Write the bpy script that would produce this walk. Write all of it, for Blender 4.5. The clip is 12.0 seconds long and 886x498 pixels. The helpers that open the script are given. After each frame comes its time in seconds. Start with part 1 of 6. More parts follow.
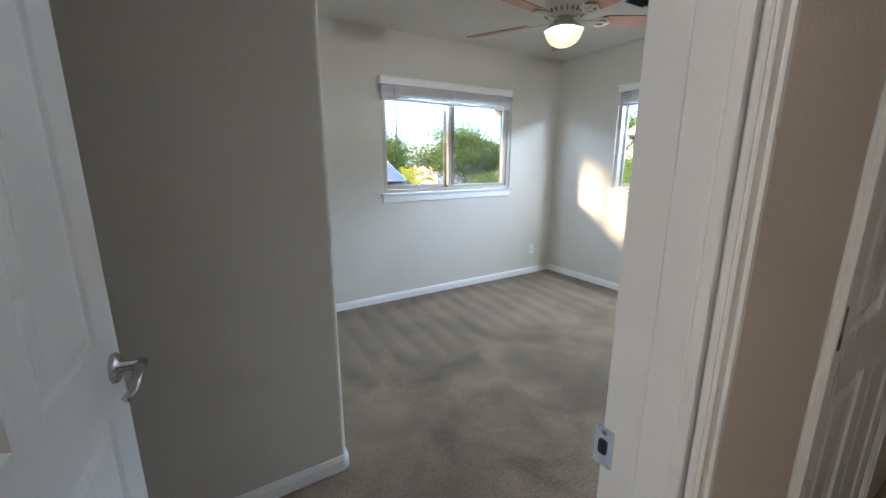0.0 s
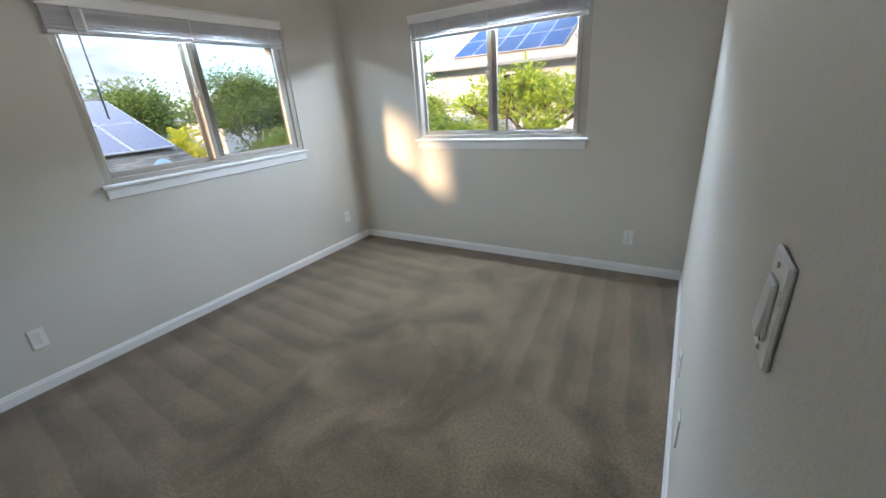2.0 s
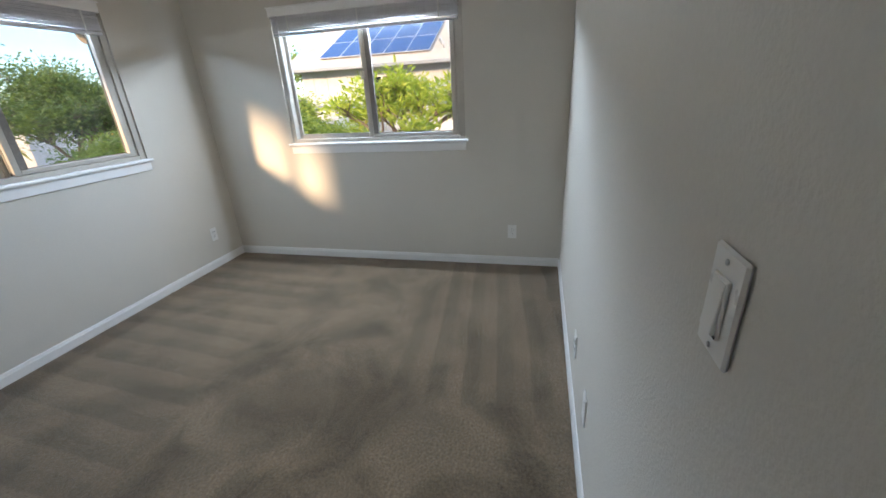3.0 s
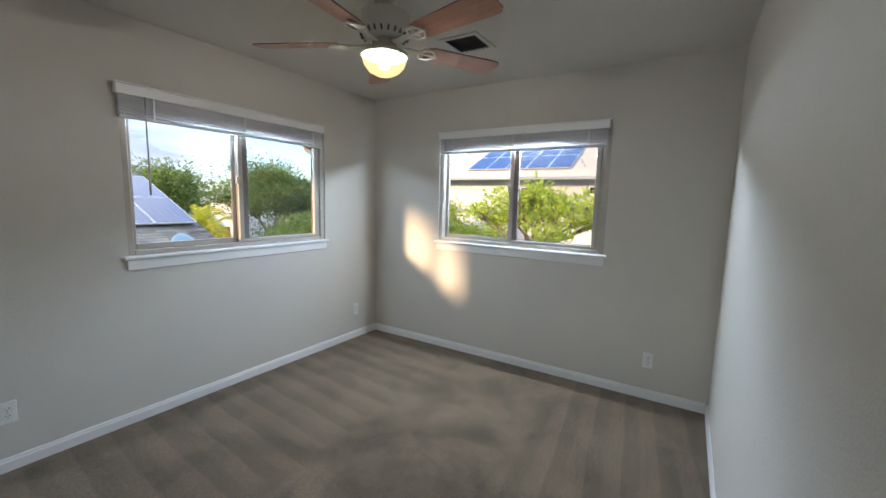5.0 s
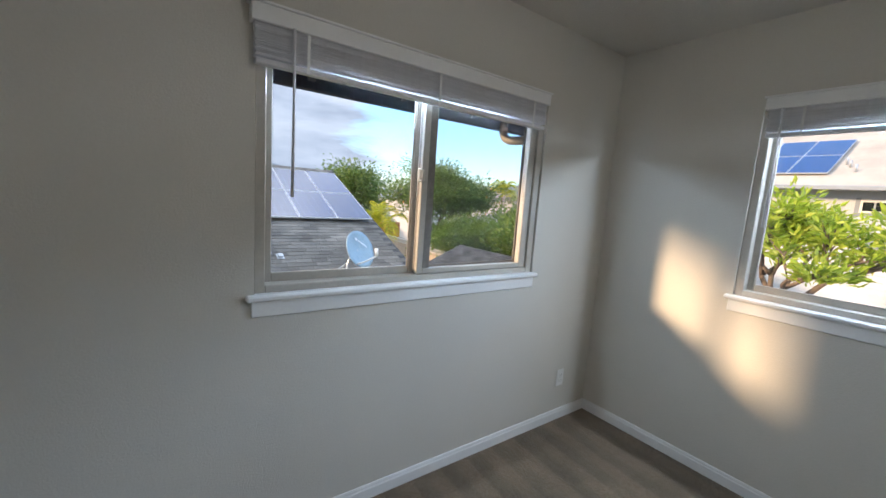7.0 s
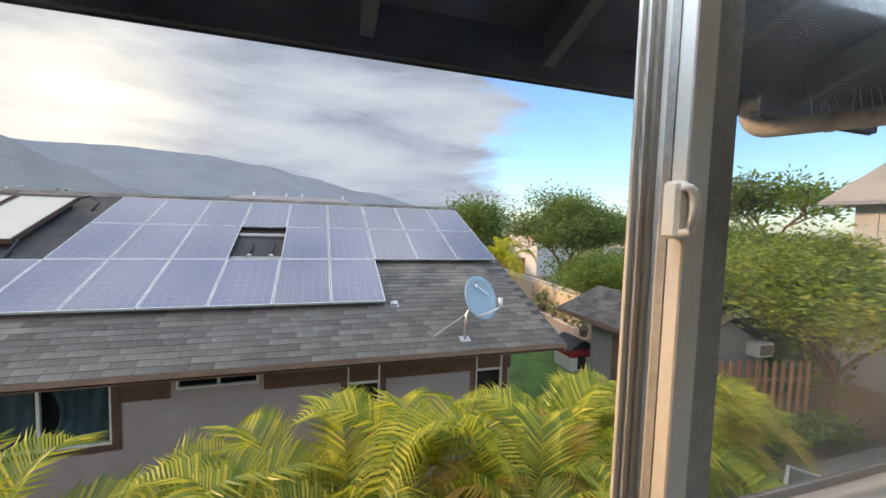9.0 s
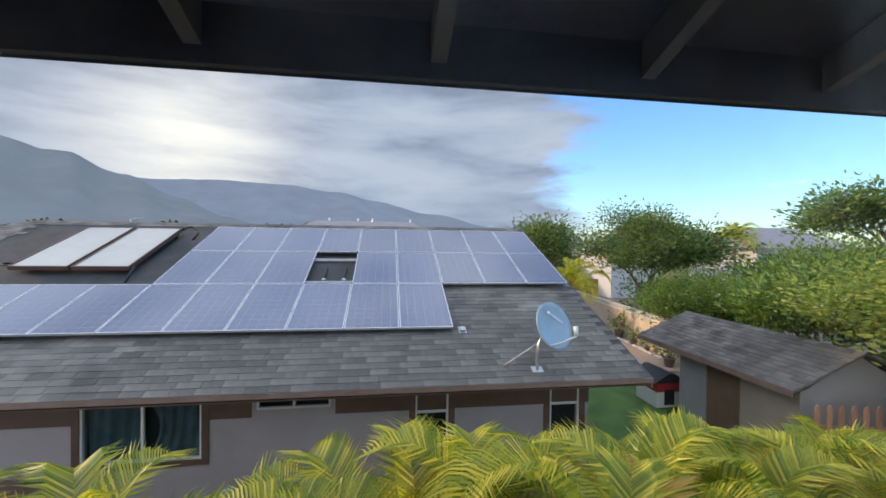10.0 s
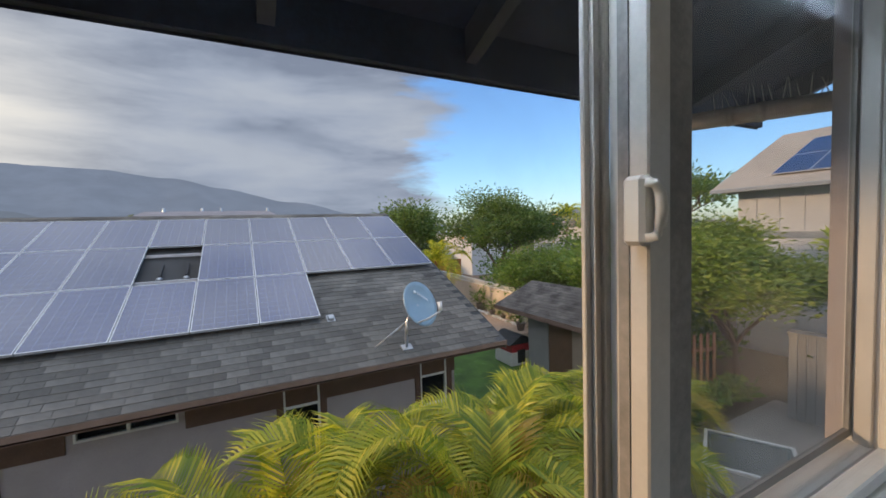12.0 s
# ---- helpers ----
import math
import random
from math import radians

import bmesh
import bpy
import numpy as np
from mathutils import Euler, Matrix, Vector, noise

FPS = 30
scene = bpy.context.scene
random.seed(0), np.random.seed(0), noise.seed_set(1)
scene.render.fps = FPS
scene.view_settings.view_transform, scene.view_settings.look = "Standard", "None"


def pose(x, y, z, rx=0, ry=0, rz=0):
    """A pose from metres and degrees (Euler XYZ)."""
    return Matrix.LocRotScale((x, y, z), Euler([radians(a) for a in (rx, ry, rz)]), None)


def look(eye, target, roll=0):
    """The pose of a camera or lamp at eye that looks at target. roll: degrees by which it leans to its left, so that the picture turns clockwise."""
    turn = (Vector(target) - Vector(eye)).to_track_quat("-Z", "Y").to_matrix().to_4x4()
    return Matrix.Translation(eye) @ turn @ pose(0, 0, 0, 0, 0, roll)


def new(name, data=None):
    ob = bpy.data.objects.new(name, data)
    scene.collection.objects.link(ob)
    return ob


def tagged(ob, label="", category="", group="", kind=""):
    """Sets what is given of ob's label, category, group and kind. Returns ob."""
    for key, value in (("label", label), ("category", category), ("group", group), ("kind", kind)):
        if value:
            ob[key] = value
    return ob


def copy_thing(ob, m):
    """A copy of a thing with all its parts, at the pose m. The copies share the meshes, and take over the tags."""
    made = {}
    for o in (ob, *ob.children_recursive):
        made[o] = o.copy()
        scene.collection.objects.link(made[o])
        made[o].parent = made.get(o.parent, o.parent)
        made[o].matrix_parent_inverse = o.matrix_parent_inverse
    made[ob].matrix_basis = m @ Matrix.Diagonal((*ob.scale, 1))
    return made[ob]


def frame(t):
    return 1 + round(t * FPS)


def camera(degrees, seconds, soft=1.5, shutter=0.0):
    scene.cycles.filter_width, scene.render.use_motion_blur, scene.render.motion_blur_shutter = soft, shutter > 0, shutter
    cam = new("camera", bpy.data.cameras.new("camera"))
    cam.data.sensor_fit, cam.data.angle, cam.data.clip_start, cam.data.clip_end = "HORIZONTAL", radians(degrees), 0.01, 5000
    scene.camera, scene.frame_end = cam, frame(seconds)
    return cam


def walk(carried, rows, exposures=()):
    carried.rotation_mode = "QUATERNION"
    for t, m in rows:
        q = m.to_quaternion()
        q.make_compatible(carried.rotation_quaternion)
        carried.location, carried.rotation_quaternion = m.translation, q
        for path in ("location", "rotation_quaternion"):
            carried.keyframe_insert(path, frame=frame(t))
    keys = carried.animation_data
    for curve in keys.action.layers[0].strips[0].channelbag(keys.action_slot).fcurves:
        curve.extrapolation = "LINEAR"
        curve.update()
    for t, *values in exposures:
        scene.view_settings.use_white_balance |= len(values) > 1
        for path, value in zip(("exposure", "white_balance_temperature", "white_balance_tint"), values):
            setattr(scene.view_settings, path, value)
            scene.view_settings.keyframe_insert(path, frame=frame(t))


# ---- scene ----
cam = camera(97.1, 12.0, soft=1.6)
PATH = [
    (0, (-3.62, -3.325, 1.336), (-2.589, -1.67, 0.891), 0.0),
    (0.5, (-3.449, -3.245, 1.345), (-2.428, -1.586, 0.89), -0.0),
    (1, (-3.349, -3.108, 1.356), (-2.1, -1.622, 0.877), -1.8),
    (1.5, (-3.283, -3.013, 1.356), (-1.813, -1.774, 0.803), -3.1),
    (2, (-3.124, -2.926, 1.395), (-1.547, -1.933, 0.669), -4.2),
    (2.5, (-3.067, -2.859, 1.351), (-1.411, -2.16, 0.476), -4.6),
    (3, (-3.056, -2.838, 1.387), (-1.26, -2.376, 0.638), -3.3),
    (3.2, (-3.067, -2.836, 1.417), (-1.2, -2.384, 0.859), -2.8),
    (4.8, (-3.143, -2.873, 1.473), (-1.403, -1.894, 1.351), 1.4),
    (5, (-3.143, -2.809, 1.415), (-1.459, -1.758, 1.17), 1.5),
    (5.5, (-3.028, -2.55, 1.365), (-1.507, -1.305, 0.995), 2.0),
    (6, (-2.842, -2.28, 1.399), (-1.437, -0.896, 1.064), 3.9),
    (6.5, (-2.622, -1.946, 1.423), (-1.336, -0.445, 1.118), 4.5),
    (7, (-2.449, -1.527, 1.445), (-1.285, 0.077, 1.176), 4.1),
    (7.2, (-2.399, -1.329, 1.429), (-1.252, 0.292, 1.186), 3.9),
    (8.8, (-1.912, -0.382, 1.5), (-1.234, 1.492, 1.343), 1.3),
    (9, (-1.854, -0.309, 1.51), (-1.249, 1.593, 1.378), 1.7),
    (9.5, (-1.838, -0.2, 1.548), (-1.404, 1.751, 1.463), 1.3),
    (10, (-1.855, -0.149, 1.572), (-1.576, 1.831, 1.537), 0.7),
    (10.5, (-1.897, -0.137, 1.574), (-1.711, 1.854, 1.579), 0.5),
    (11, (-1.880, -0.125, 1.574), (-1.667, 1.864, 1.589), 0.1),
    (11.5, (-1.882, -0.156, 1.568), (-1.411, 1.788, 1.538), -1.0),
    (12, (-1.806, -0.214, 1.522), (-0.899, 1.565, 1.412), -1.8),
]
EXPOSURES = [(0.0, 2.3, 5350, 8), (0.5, 2.35, 5350, 8), (1.5, 2.05, 5500, 8), (2.5, 1.8, 5650, 9), (5.0, 1.7, 5650, 9), (6.0, 1.65, 5650, 9), (7.2, 1.3, 5550, 9), (8.8, 0.98, 6000, 10), (9.2, 0.88, 5900, 9), (10.0, 0.68, 5450, 9), (11.2, 0.55, 5450, 9), (12.0, 0.40, 5650, 10)]
walk(cam, [(t, look(e, g, r)) for t, e, g, r in PATH], EXPOSURES)

# ------------------------------------------------------------ sky, sun, lamps
SUN_YAW, SUN_EL = 61.5, 14.5          # degrees left of north, above the horizon


def nd(nt, kind, **values):
    n = nt.nodes.new(kind)
    for key, v in values.items():
        if key in n.inputs:
            n.inputs[key].default_value = v
    return n


def ramp_node(nt, stops, fac=None):
    n = nt.nodes.new("ShaderNodeValToRGB")
    while len(n.color_ramp.elements) < len(stops):
        n.color_ramp.elements.new(0.5)
    for el, (p, c) in zip(n.color_ramp.elements, stops):
        el.position, el.color = p, (*c, 1) if len(c) == 3 else c
    if fac is not None:
        nt.links.new(fac, n.inputs["Fac"])
    return n


def math_node(nt, op, a, b=None, clamp=False):
    n = nt.nodes.new("ShaderNodeMath")
    n.operation, n.use_clamp = op, clamp
    for i, v in enumerate((a, b)):
        if v is None:
            continue
        if isinstance(v, (int, float)):
            n.inputs[i].default_value = v
        else:
            nt.links.new(v, n.inputs[i])
    return n.outputs[0]


def mix_node(nt, fac, a, b, blend="MIX"):
    n = nt.nodes.new("ShaderNodeMix")
    n.data_type, n.blend_type = "RGBA", blend
    for sock, v in ((n.inputs[0], fac), (n.inputs[6], a), (n.inputs[7], b)):
        if isinstance(v, (int, float)):
            sock.default_value = v
        elif isinstance(v, tuple):
            sock.default_value = (*v, 1) if len(v) == 3 else v
        else:
            nt.links.new(v, sock)
    return n.outputs[2]


def build_world():
    w = bpy.data.worlds.new("evening_sky")
    scene.world, w.use_nodes = w, True
    nt = w.node_tree
    bg = nt.nodes["Background"]
    bg.inputs["Strength"].default_value = 0.13
    sky = nt.nodes.new("ShaderNodeTexSky")
    sky.sky_type, sky.sun_disc = "NISHITA", False
    sky.sun_elevation, sky.sun_rotation = radians(SUN_EL), radians(-SUN_YAW)
    sky.air_density, sky.dust_density, sky.ozone_density = 1.0, 0.6, 2.0
    blue = mix_node(nt, 1.0, sky.outputs[0], (1.25, 1.35, 1.5), "MULTIPLY")
    tc = nt.nodes.new("ShaderNodeTexCoord")
    mp = nd(nt, "ShaderNodeMapping")
    mp.inputs["Scale"].default_value = (1.0, 1.0, 4.2)
    nt.links.new(tc.outputs["Generated"], mp.inputs["Vector"])
    big = nd(nt, "ShaderNodeTexNoise", Scale=2.3, Detail=9.0, Roughness=0.56, Distortion=0.25)
    nt.links.new(mp.outputs[0], big.inputs["Vector"])
    shade = nd(nt, "ShaderNodeTexNoise", Scale=2.7, Detail=9.0, Roughness=0.55, Distortion=0.2)
    mp2 = nd(nt, "ShaderNodeMapping")
    mp2.inputs["Location"].default_value = (3.1, 1.7, 0.4)
    mp2.inputs["Scale"].default_value = (1.0, 1.0, 4.6)
    nt.links.new(tc.outputs["Generated"], mp2.inputs["Vector"])
    nt.links.new(mp2.outputs[0], shade.inputs["Vector"])
    sep = nt.nodes.new("ShaderNodeSeparateXYZ")
    nt.links.new(tc.outputs["Generated"], sep.inputs[0])
    # the cloud bank fills the western half, the east is clear
    lean = math_node(nt, "MULTIPLY_ADD", sep.outputs[0], -0.95)
    lean.node.inputs[2].default_value = 0.46
    cover = math_node(nt, "ADD", big.outputs["Fac"], lean)
    mask = ramp_node(nt, [(0.50, (0, 0, 0)), (0.63, (1, 1, 1))], cover).outputs[0]
    cloud = ramp_node(nt, [(0.36, (1.45, 1.55, 1.78)), (0.45, (1.95, 2.05, 2.25)), (0.53, (2.35, 2.42, 2.58)), (0.66, (2.8, 2.8, 2.82))],
                      shade.outputs["Fac"]).outputs[0]
    # the sun's own glow behind the thin cloud
    glow_dir = nt.nodes.new("ShaderNodeVectorMath")
    glow_dir.operation = "DOT_PRODUCT"
    a, el = radians(25), radians(10.5)
    glow_dir.inputs[1].default_value = (-math.sin(a) * math.cos(el), math.cos(a) * math.cos(el), math.sin(el))
    nt.links.new(tc.outputs["Generated"], glow_dir.inputs[0])
    g = math_node(nt, "POWER", math_node(nt, "MAXIMUM", glow_dir.outputs["Value"], 0.0), 60.0)
    g2 = math_node(nt, "MULTIPLY", g, math_node(nt, "MULTIPLY", shade.outputs["Fac"], 1.5, True))
    # unseen clouds overhead and to the south are brightened to add light
    high = math_node(nt, "MULTIPLY_ADD", sep.outputs[2], 2.2)
    high.node.inputs[2].default_value = 0.1
    front = math_node(nt, "ADD", math_node(nt, "MULTIPLY", sep.outputs[1], -1.6), high, True)
    cloud = mix_node(nt, front, cloud, mix_node(nt, 1.0, cloud, (2.9, 2.85, 2.75), "MULTIPLY"))
    lit = mix_node(nt, g2, cloud, (6.0, 5.2, 4.0))
    final = mix_node(nt, mask, blue, lit)
    nt.links.new(final, bg.inputs["Color"])


build_world()


def lamp(name, kind, m, energy, colour, **values):
    data = bpy.data.lights.new(name, kind)
    data.energy, data.color = energy, colour
    ob = new(name, data)
    ob.matrix_world = m
    return ob


a, el = radians(SUN_YAW), radians(SUN_EL)
sun_from = Vector((-math.sin(a) * math.cos(el), math.cos(a) * math.cos(el), math.sin(el)))
sun = lamp("sun", "SUN", look(sun_from * 50, (0, 0, 0)), 2.9, (1.0, 0.64, 0.33))
sun.data.angle = radians(6.0)
# sky light stands in at the head of each window opening, behind the drawn-up blind
for nm, eye, goal, power, tone in (("window_light_north", (-1.43, 0.0985, 1.880), (-1.43, -2.2, 0.80), 5.0, (0.78, 0.90, 1.0)), ("window_light_east", (0.0985, -1.53, 1.880), (-2.2, -1.53, 0.80), 15.0, (0.86, 0.94, 1.0))):
    wl = lamp(nm, "AREA", look(eye, goal), power, tone)
    wl.data.shape, wl.data.size, wl.data.size_y = "RECTANGLE", 0.9, 0.03

# ------------------------------------------------------------ materials


def material(name, base, rough=0.6, metal=0.0, var=0.12, scale=6.0, bump=0.0, bump_scale=60.0, grain=0.06, grain_scale=90.0,
             rnd=0.0, spec=0.5, coat=0.0, trans=0.0, stretch=(1, 1, 1), tint=None, subsurf=0.0):
    """A surface with slow stains, fine grain and relief, at real size in object space."""
    m = bpy.data.materials.new(name)
    m.use_nodes = True
    nt = m.node_tree
    p = nt.nodes["Principled BSDF"]
    tc = nt.nodes.new("ShaderNodeTexCoord")
    mp = nd(nt, "ShaderNodeMapping")
    mp.inputs["Scale"].default_value = stretch
    nt.links.new(tc.outputs["Object"], mp.inputs["Vector"])
    slow = nd(nt, "ShaderNodeTexNoise", Scale=scale, Detail=5.0, Roughness=0.6)
    fine = nd(nt, "ShaderNodeTexNoise", Scale=grain_scale, Detail=3.0, Roughness=0.7)
    for n in (slow, fine):
        nt.links.new(mp.outputs[0], n.inputs["Vector"])
    dark = tuple(c * (1 - var) for c in base)
    light = tuple(min(1.0, c * (1 + var)) for c in (tint or base))
    col = ramp_node(nt, [(0.3, dark), (0.7, light)], slow.outputs["Fac"]).outputs[0]
    if grain:
        g = ramp_node(nt, [(0.25, (1 - grain * 2,) * 3), (0.75, (1 + grain * 2,) * 3)], fine.outputs["Fac"]).outputs[0]
        col = mix_node(nt, 1.0, col, g, "MULTIPLY")
    if rnd:
        info = nt.nodes.new("ShaderNodeObjectInfo")
        geo = nt.nodes.new("ShaderNodeNewGeometry")
        both = math_node(nt, "FRACT", math_node(nt, "ADD", info.outputs["Random"], geo.outputs["Random Per Island"]))
        r = ramp_node(nt, [(0.0, (1 - rnd,) * 3), (1.0, (1 + rnd,) * 3)], both).outputs[0]
        col = mix_node(nt, 1.0, col, r, "MULTIPLY")
    nt.links.new(col, p.inputs["Base Color"])
    rr = ramp_node(nt, [(0.2, (max(0.02, rough - 0.08),) * 3), (0.8, (min(1.0, rough + 0.08),) * 3)], slow.outputs["Fac"])
    nt.links.new(rr.outputs[0], p.inputs["Roughness"])
    p.inputs["Metallic"].default_value = metal
    p.inputs["Specular IOR Level"].default_value = spec
    p.inputs["Coat Weight"].default_value = coat
    p.inputs["Transmission Weight"].default_value = trans
    if bump:
        rel = nd(nt, "ShaderNodeTexNoise", Scale=bump_scale, Detail=4.0, Roughness=0.6)
        nt.links.new(mp.outputs[0], rel.inputs["Vector"])
        b = nd(nt, "ShaderNodeBump", Strength=min(1.0, bump), Distance=0.004 if bump_scale > 20 else 0.02)
        nt.links.new(rel.outputs["Fac"], b.inputs["Height"])
        nt.links.new(b.outputs[0], p.inputs["Normal"])
    return m


def leaf_material(name, dark, light, warm, rough=0.45, trans=0.35):
    m = bpy.data.materials.new(name)
    m.use_nodes = True
    nt = m.node_tree
    p = nt.nodes["Principled BSDF"]
    geo = nt.nodes.new("ShaderNodeNewGeometry")
    tc = nt.nodes.new("ShaderNodeTexCoord")
    n = nd(nt, "ShaderNodeTexNoise", Scale=1.3, Detail=3.0)
    nt.links.new(tc.outputs["Object"], n.inputs["Vector"])
    f = math_node(nt, "ADD", math_node(nt, "MULTIPLY", geo.outputs["Random Per Island"], 0.55), math_node(nt, "MULTIPLY", n.outputs["Fac"], 0.5))
    col = ramp_node(nt, [(0.15, dark), (0.6, light), (0.95, warm)], f).outputs[0]
    nt.links.new(col, p.inputs["Base Color"])
    p.inputs["Roughness"].default_value = rough
    t = nt.nodes.new("ShaderNodeBsdfTranslucent")
    nt.links.new(mix_node(nt, 1.0, col, (1.25, 1.2, 0.6), "MULTIPLY"), t.inputs["Color"])
    mx = nd(nt, "ShaderNodeMixShader", Fac=trans)
    out = nt.nodes["Material Output"]
    nt.links.new(p.outputs[0], mx.inputs[1])
    nt.links.new(t.outputs[0], mx.inputs[2])
    nt.links.new(mx.outputs[0], out.inputs["Surface"])
    return m


def carpet_material():
    m = bpy.data.materials.new("cut_pile_carpet")
    m.use_nodes = True
    nt = m.node_tree
    p = nt.nodes["Principled BSDF"]
    tc = nt.nodes.new("ShaderNodeTexCoord")
    pile = nd(nt, "ShaderNodeTexNoise", Scale=330.0, Detail=2.0, Roughness=0.7)
    tuft = nd(nt, "ShaderNodeTexNoise", Scale=85.0, Detail=4.0, Roughness=0.7)
    patch = nd(nt, "ShaderNodeTexNoise", Scale=2.6, Detail=4.0, Roughness=0.55, Distortion=0.6)
    for n in (pile, tuft, patch):
        nt.links.new(tc.outputs["Object"], n.inputs["Vector"])
    # brushed stripes left by a vacuum cleaner: across at the north wall, along the south-east side
    sep = nt.nodes.new("ShaderNodeSeparateXYZ")
    nt.links.new(tc.outputs["Object"], sep.inputs[0])
    ragged = nd(nt, "ShaderNodeTexNoise", Scale=4.5, Detail=2.0)
    nt.links.new(tc.outputs["Object"], ragged.inputs["Vector"])
    wob = math_node(nt, "MULTIPLY", ragged.outputs["Fac"], 0.5)
    bands = []
    for turn_by, scale, dist in ((4.0, 1.75, 0.9), (84.0, 1.75, 0.8)):
        mp = nd(nt, "ShaderNodeMapping")
        mp.inputs["Rotation"].default_value = (0, 0, radians(turn_by))
        nt.links.new(tc.outputs["Object"], mp.inputs["Vector"])
        wv = nd(nt, "ShaderNodeTexWave", Scale=scale, Distortion=dist, Detail=1.0)
        wv.wave_profile = "SAW"
        wv.inputs["Detail Scale"].default_value = 1.2
        nt.links.new(mp.outputs[0], wv.inputs["Vector"])
        bands.append(ramp_node(nt, [(0.0, (0.05,) * 3), (0.42, (0.3,) * 3), (0.5, (0.8,) * 3), (0.93, (1, 1, 1)), (1.0, (0.05,) * 3)], wv.outputs["Fac"]).outputs[0])
    soft = ramp_node(nt, [(0.36, (0.1,) * 3), (0.64, (1, 1, 1))], patch.outputs["Fac"]).outputs[0]
    north = math_node(nt, "ADD", sep.outputs[1], wob)
    at_north = ramp_node(nt, [(0.0, (0, 0, 0)), (0.06, (1, 1, 1))], math_node(nt, "ADD", north, 0.95)).outputs[0]
    south = math_node(nt, "SUBTRACT", math_node(nt, "MULTIPLY", sep.outputs[1], -1.0), 2.05)
    east = math_node(nt, "ADD", sep.outputs[0], math_node(nt, "MULTIPLY_ADD", ragged.outputs["Fac"], 0.3))
    at_south = math_node(nt, "MULTIPLY", ramp_node(nt, [(0.0, (0, 0, 0)), (0.10, (1, 1, 1))], south).outputs[0],
                         ramp_node(nt, [(0.0, (0, 0, 0)), (0.05, (1, 1, 1))], math_node(nt, "ADD", east, 1.0)).outputs[0])
    nap = mix_node(nt, at_north, soft, mix_node(nt, 0.62, bands[0], soft))
    nap = mix_node(nt, at_south, nap, mix_node(nt, 0.6, bands[1], soft))
    col = mix_node(nt, nap, (0.106, 0.078, 0.047), (0.245, 0.184, 0.117))
    speck = ramp_node(nt, [(0.32, (0.6,) * 3), (0.68, (1.35,) * 3)], tuft.outputs["Fac"]).outputs[0]
    col = mix_node(nt, 1.0, col, speck, "MULTIPLY")
    nt.links.new(col, p.inputs["Base Color"])
    p.inputs["Roughness"].default_value = 0.95
    p.inputs["Specular IOR Level"].default_value = 0.1
    p.inputs["Sheen Weight"].default_value = 0.25
    b = nd(nt, "ShaderNodeBump", Strength=0.8, Distance=0.006)
    h = math_node(nt, "ADD", pile.outputs["Fac"], tuft.outputs["Fac"])
    nt.links.new(h, b.inputs["Height"])
    nt.links.new(b.outputs[0], p.inputs["Normal"])
    return m


def glass_material(name, tint=(1, 1, 1), dust=0.02):
    """Clear pane: straight-through light, a mirror gloss at its own Fresnel, a trace of dust."""
    m = bpy.data.materials.new(name)
    m.use_nodes = True
    nt = m.node_tree
    out = nt.nodes["Material Output"]
    tr = nd(nt, "ShaderNodeBsdfTransparent", Color=(*tint, 1))
    gl = nd(nt, "ShaderNodeBsdfGlossy", Roughness=0.02)
    lw = nd(nt, "ShaderNodeLayerWeight", Blend=0.5)
    fr = math_node(nt, "MULTIPLY_ADD", math_node(nt, "POWER", lw.outputs["Facing"], 4.5), 0.55)
    fr.node.inputs[2].default_value = 0.0
    mx = nt.nodes.new("ShaderNodeMixShader")
    nt.links.new(fr, mx.inputs[0])
    nt.links.new(tr.outputs[0], mx.inputs[1])
    nt.links.new(gl.outputs[0], mx.inputs[2])
    df = nd(nt, "ShaderNodeBsdfDiffuse", Color=(0.7, 0.7, 0.7, 1))
    tc = nt.nodes.new("ShaderNodeTexCoord")
    n = nd(nt, "ShaderNodeTexNoise", Scale=9.0, Detail=6.0, Roughness=0.7)
    sp = nd(nt, "ShaderNodeTexVoronoi", Scale=55.0)
    for q in (n, sp):
        nt.links.new(tc.outputs["Object"], q.inputs["Vector"])
    d1 = ramp_node(nt, [(0.45, (0, 0, 0)), (0.85, (dust * 3,) * 3)], n.outputs["Fac"]).outputs[0]
    d2 = ramp_node(nt, [(0.03, (0.25,) * 3), (0.075, (0, 0, 0))], sp.outputs["Distance"]).outputs[0]
    d3 = mix_node(nt, n.outputs["Fac"], (0, 0, 0), d2, "MIX")
    mx2 = nt.nodes.new("ShaderNodeMixShader")
    nt.links.new(math_node(nt, "ADD", d1, math_node(nt, "MULTIPLY", d3, 0.35 if dust else 0.0), True), mx2.inputs[0])
    nt.links.new(mx.outputs[0], mx2.inputs[1])
    nt.links.new(df.outputs[0], mx2.inputs[2])
    nt.links.new(mx2.outputs[0], out.inputs["Surface"])
    return m


def mesh_screen_material():
    m = bpy.data.materials.new("insect_screen")
    m.use_nodes = True
    nt = m.node_tree
    tr = nd(nt, "ShaderNodeBsdfTransparent", Color=(1, 1, 1, 1))
    df = nd(nt, "ShaderNodeBsdfDiffuse", Color=(0.10, 0.10, 0.10, 1))
    mx = nd(nt, "ShaderNodeMixShader", Fac=0.13)
    nt.links.new(tr.outputs[0], mx.inputs[1])
    nt.links.new(df.outputs[0], mx.inputs[2])
    nt.links.new(mx.outputs[0], nt.nodes["Material Output"].inputs["Surface"])
    return m


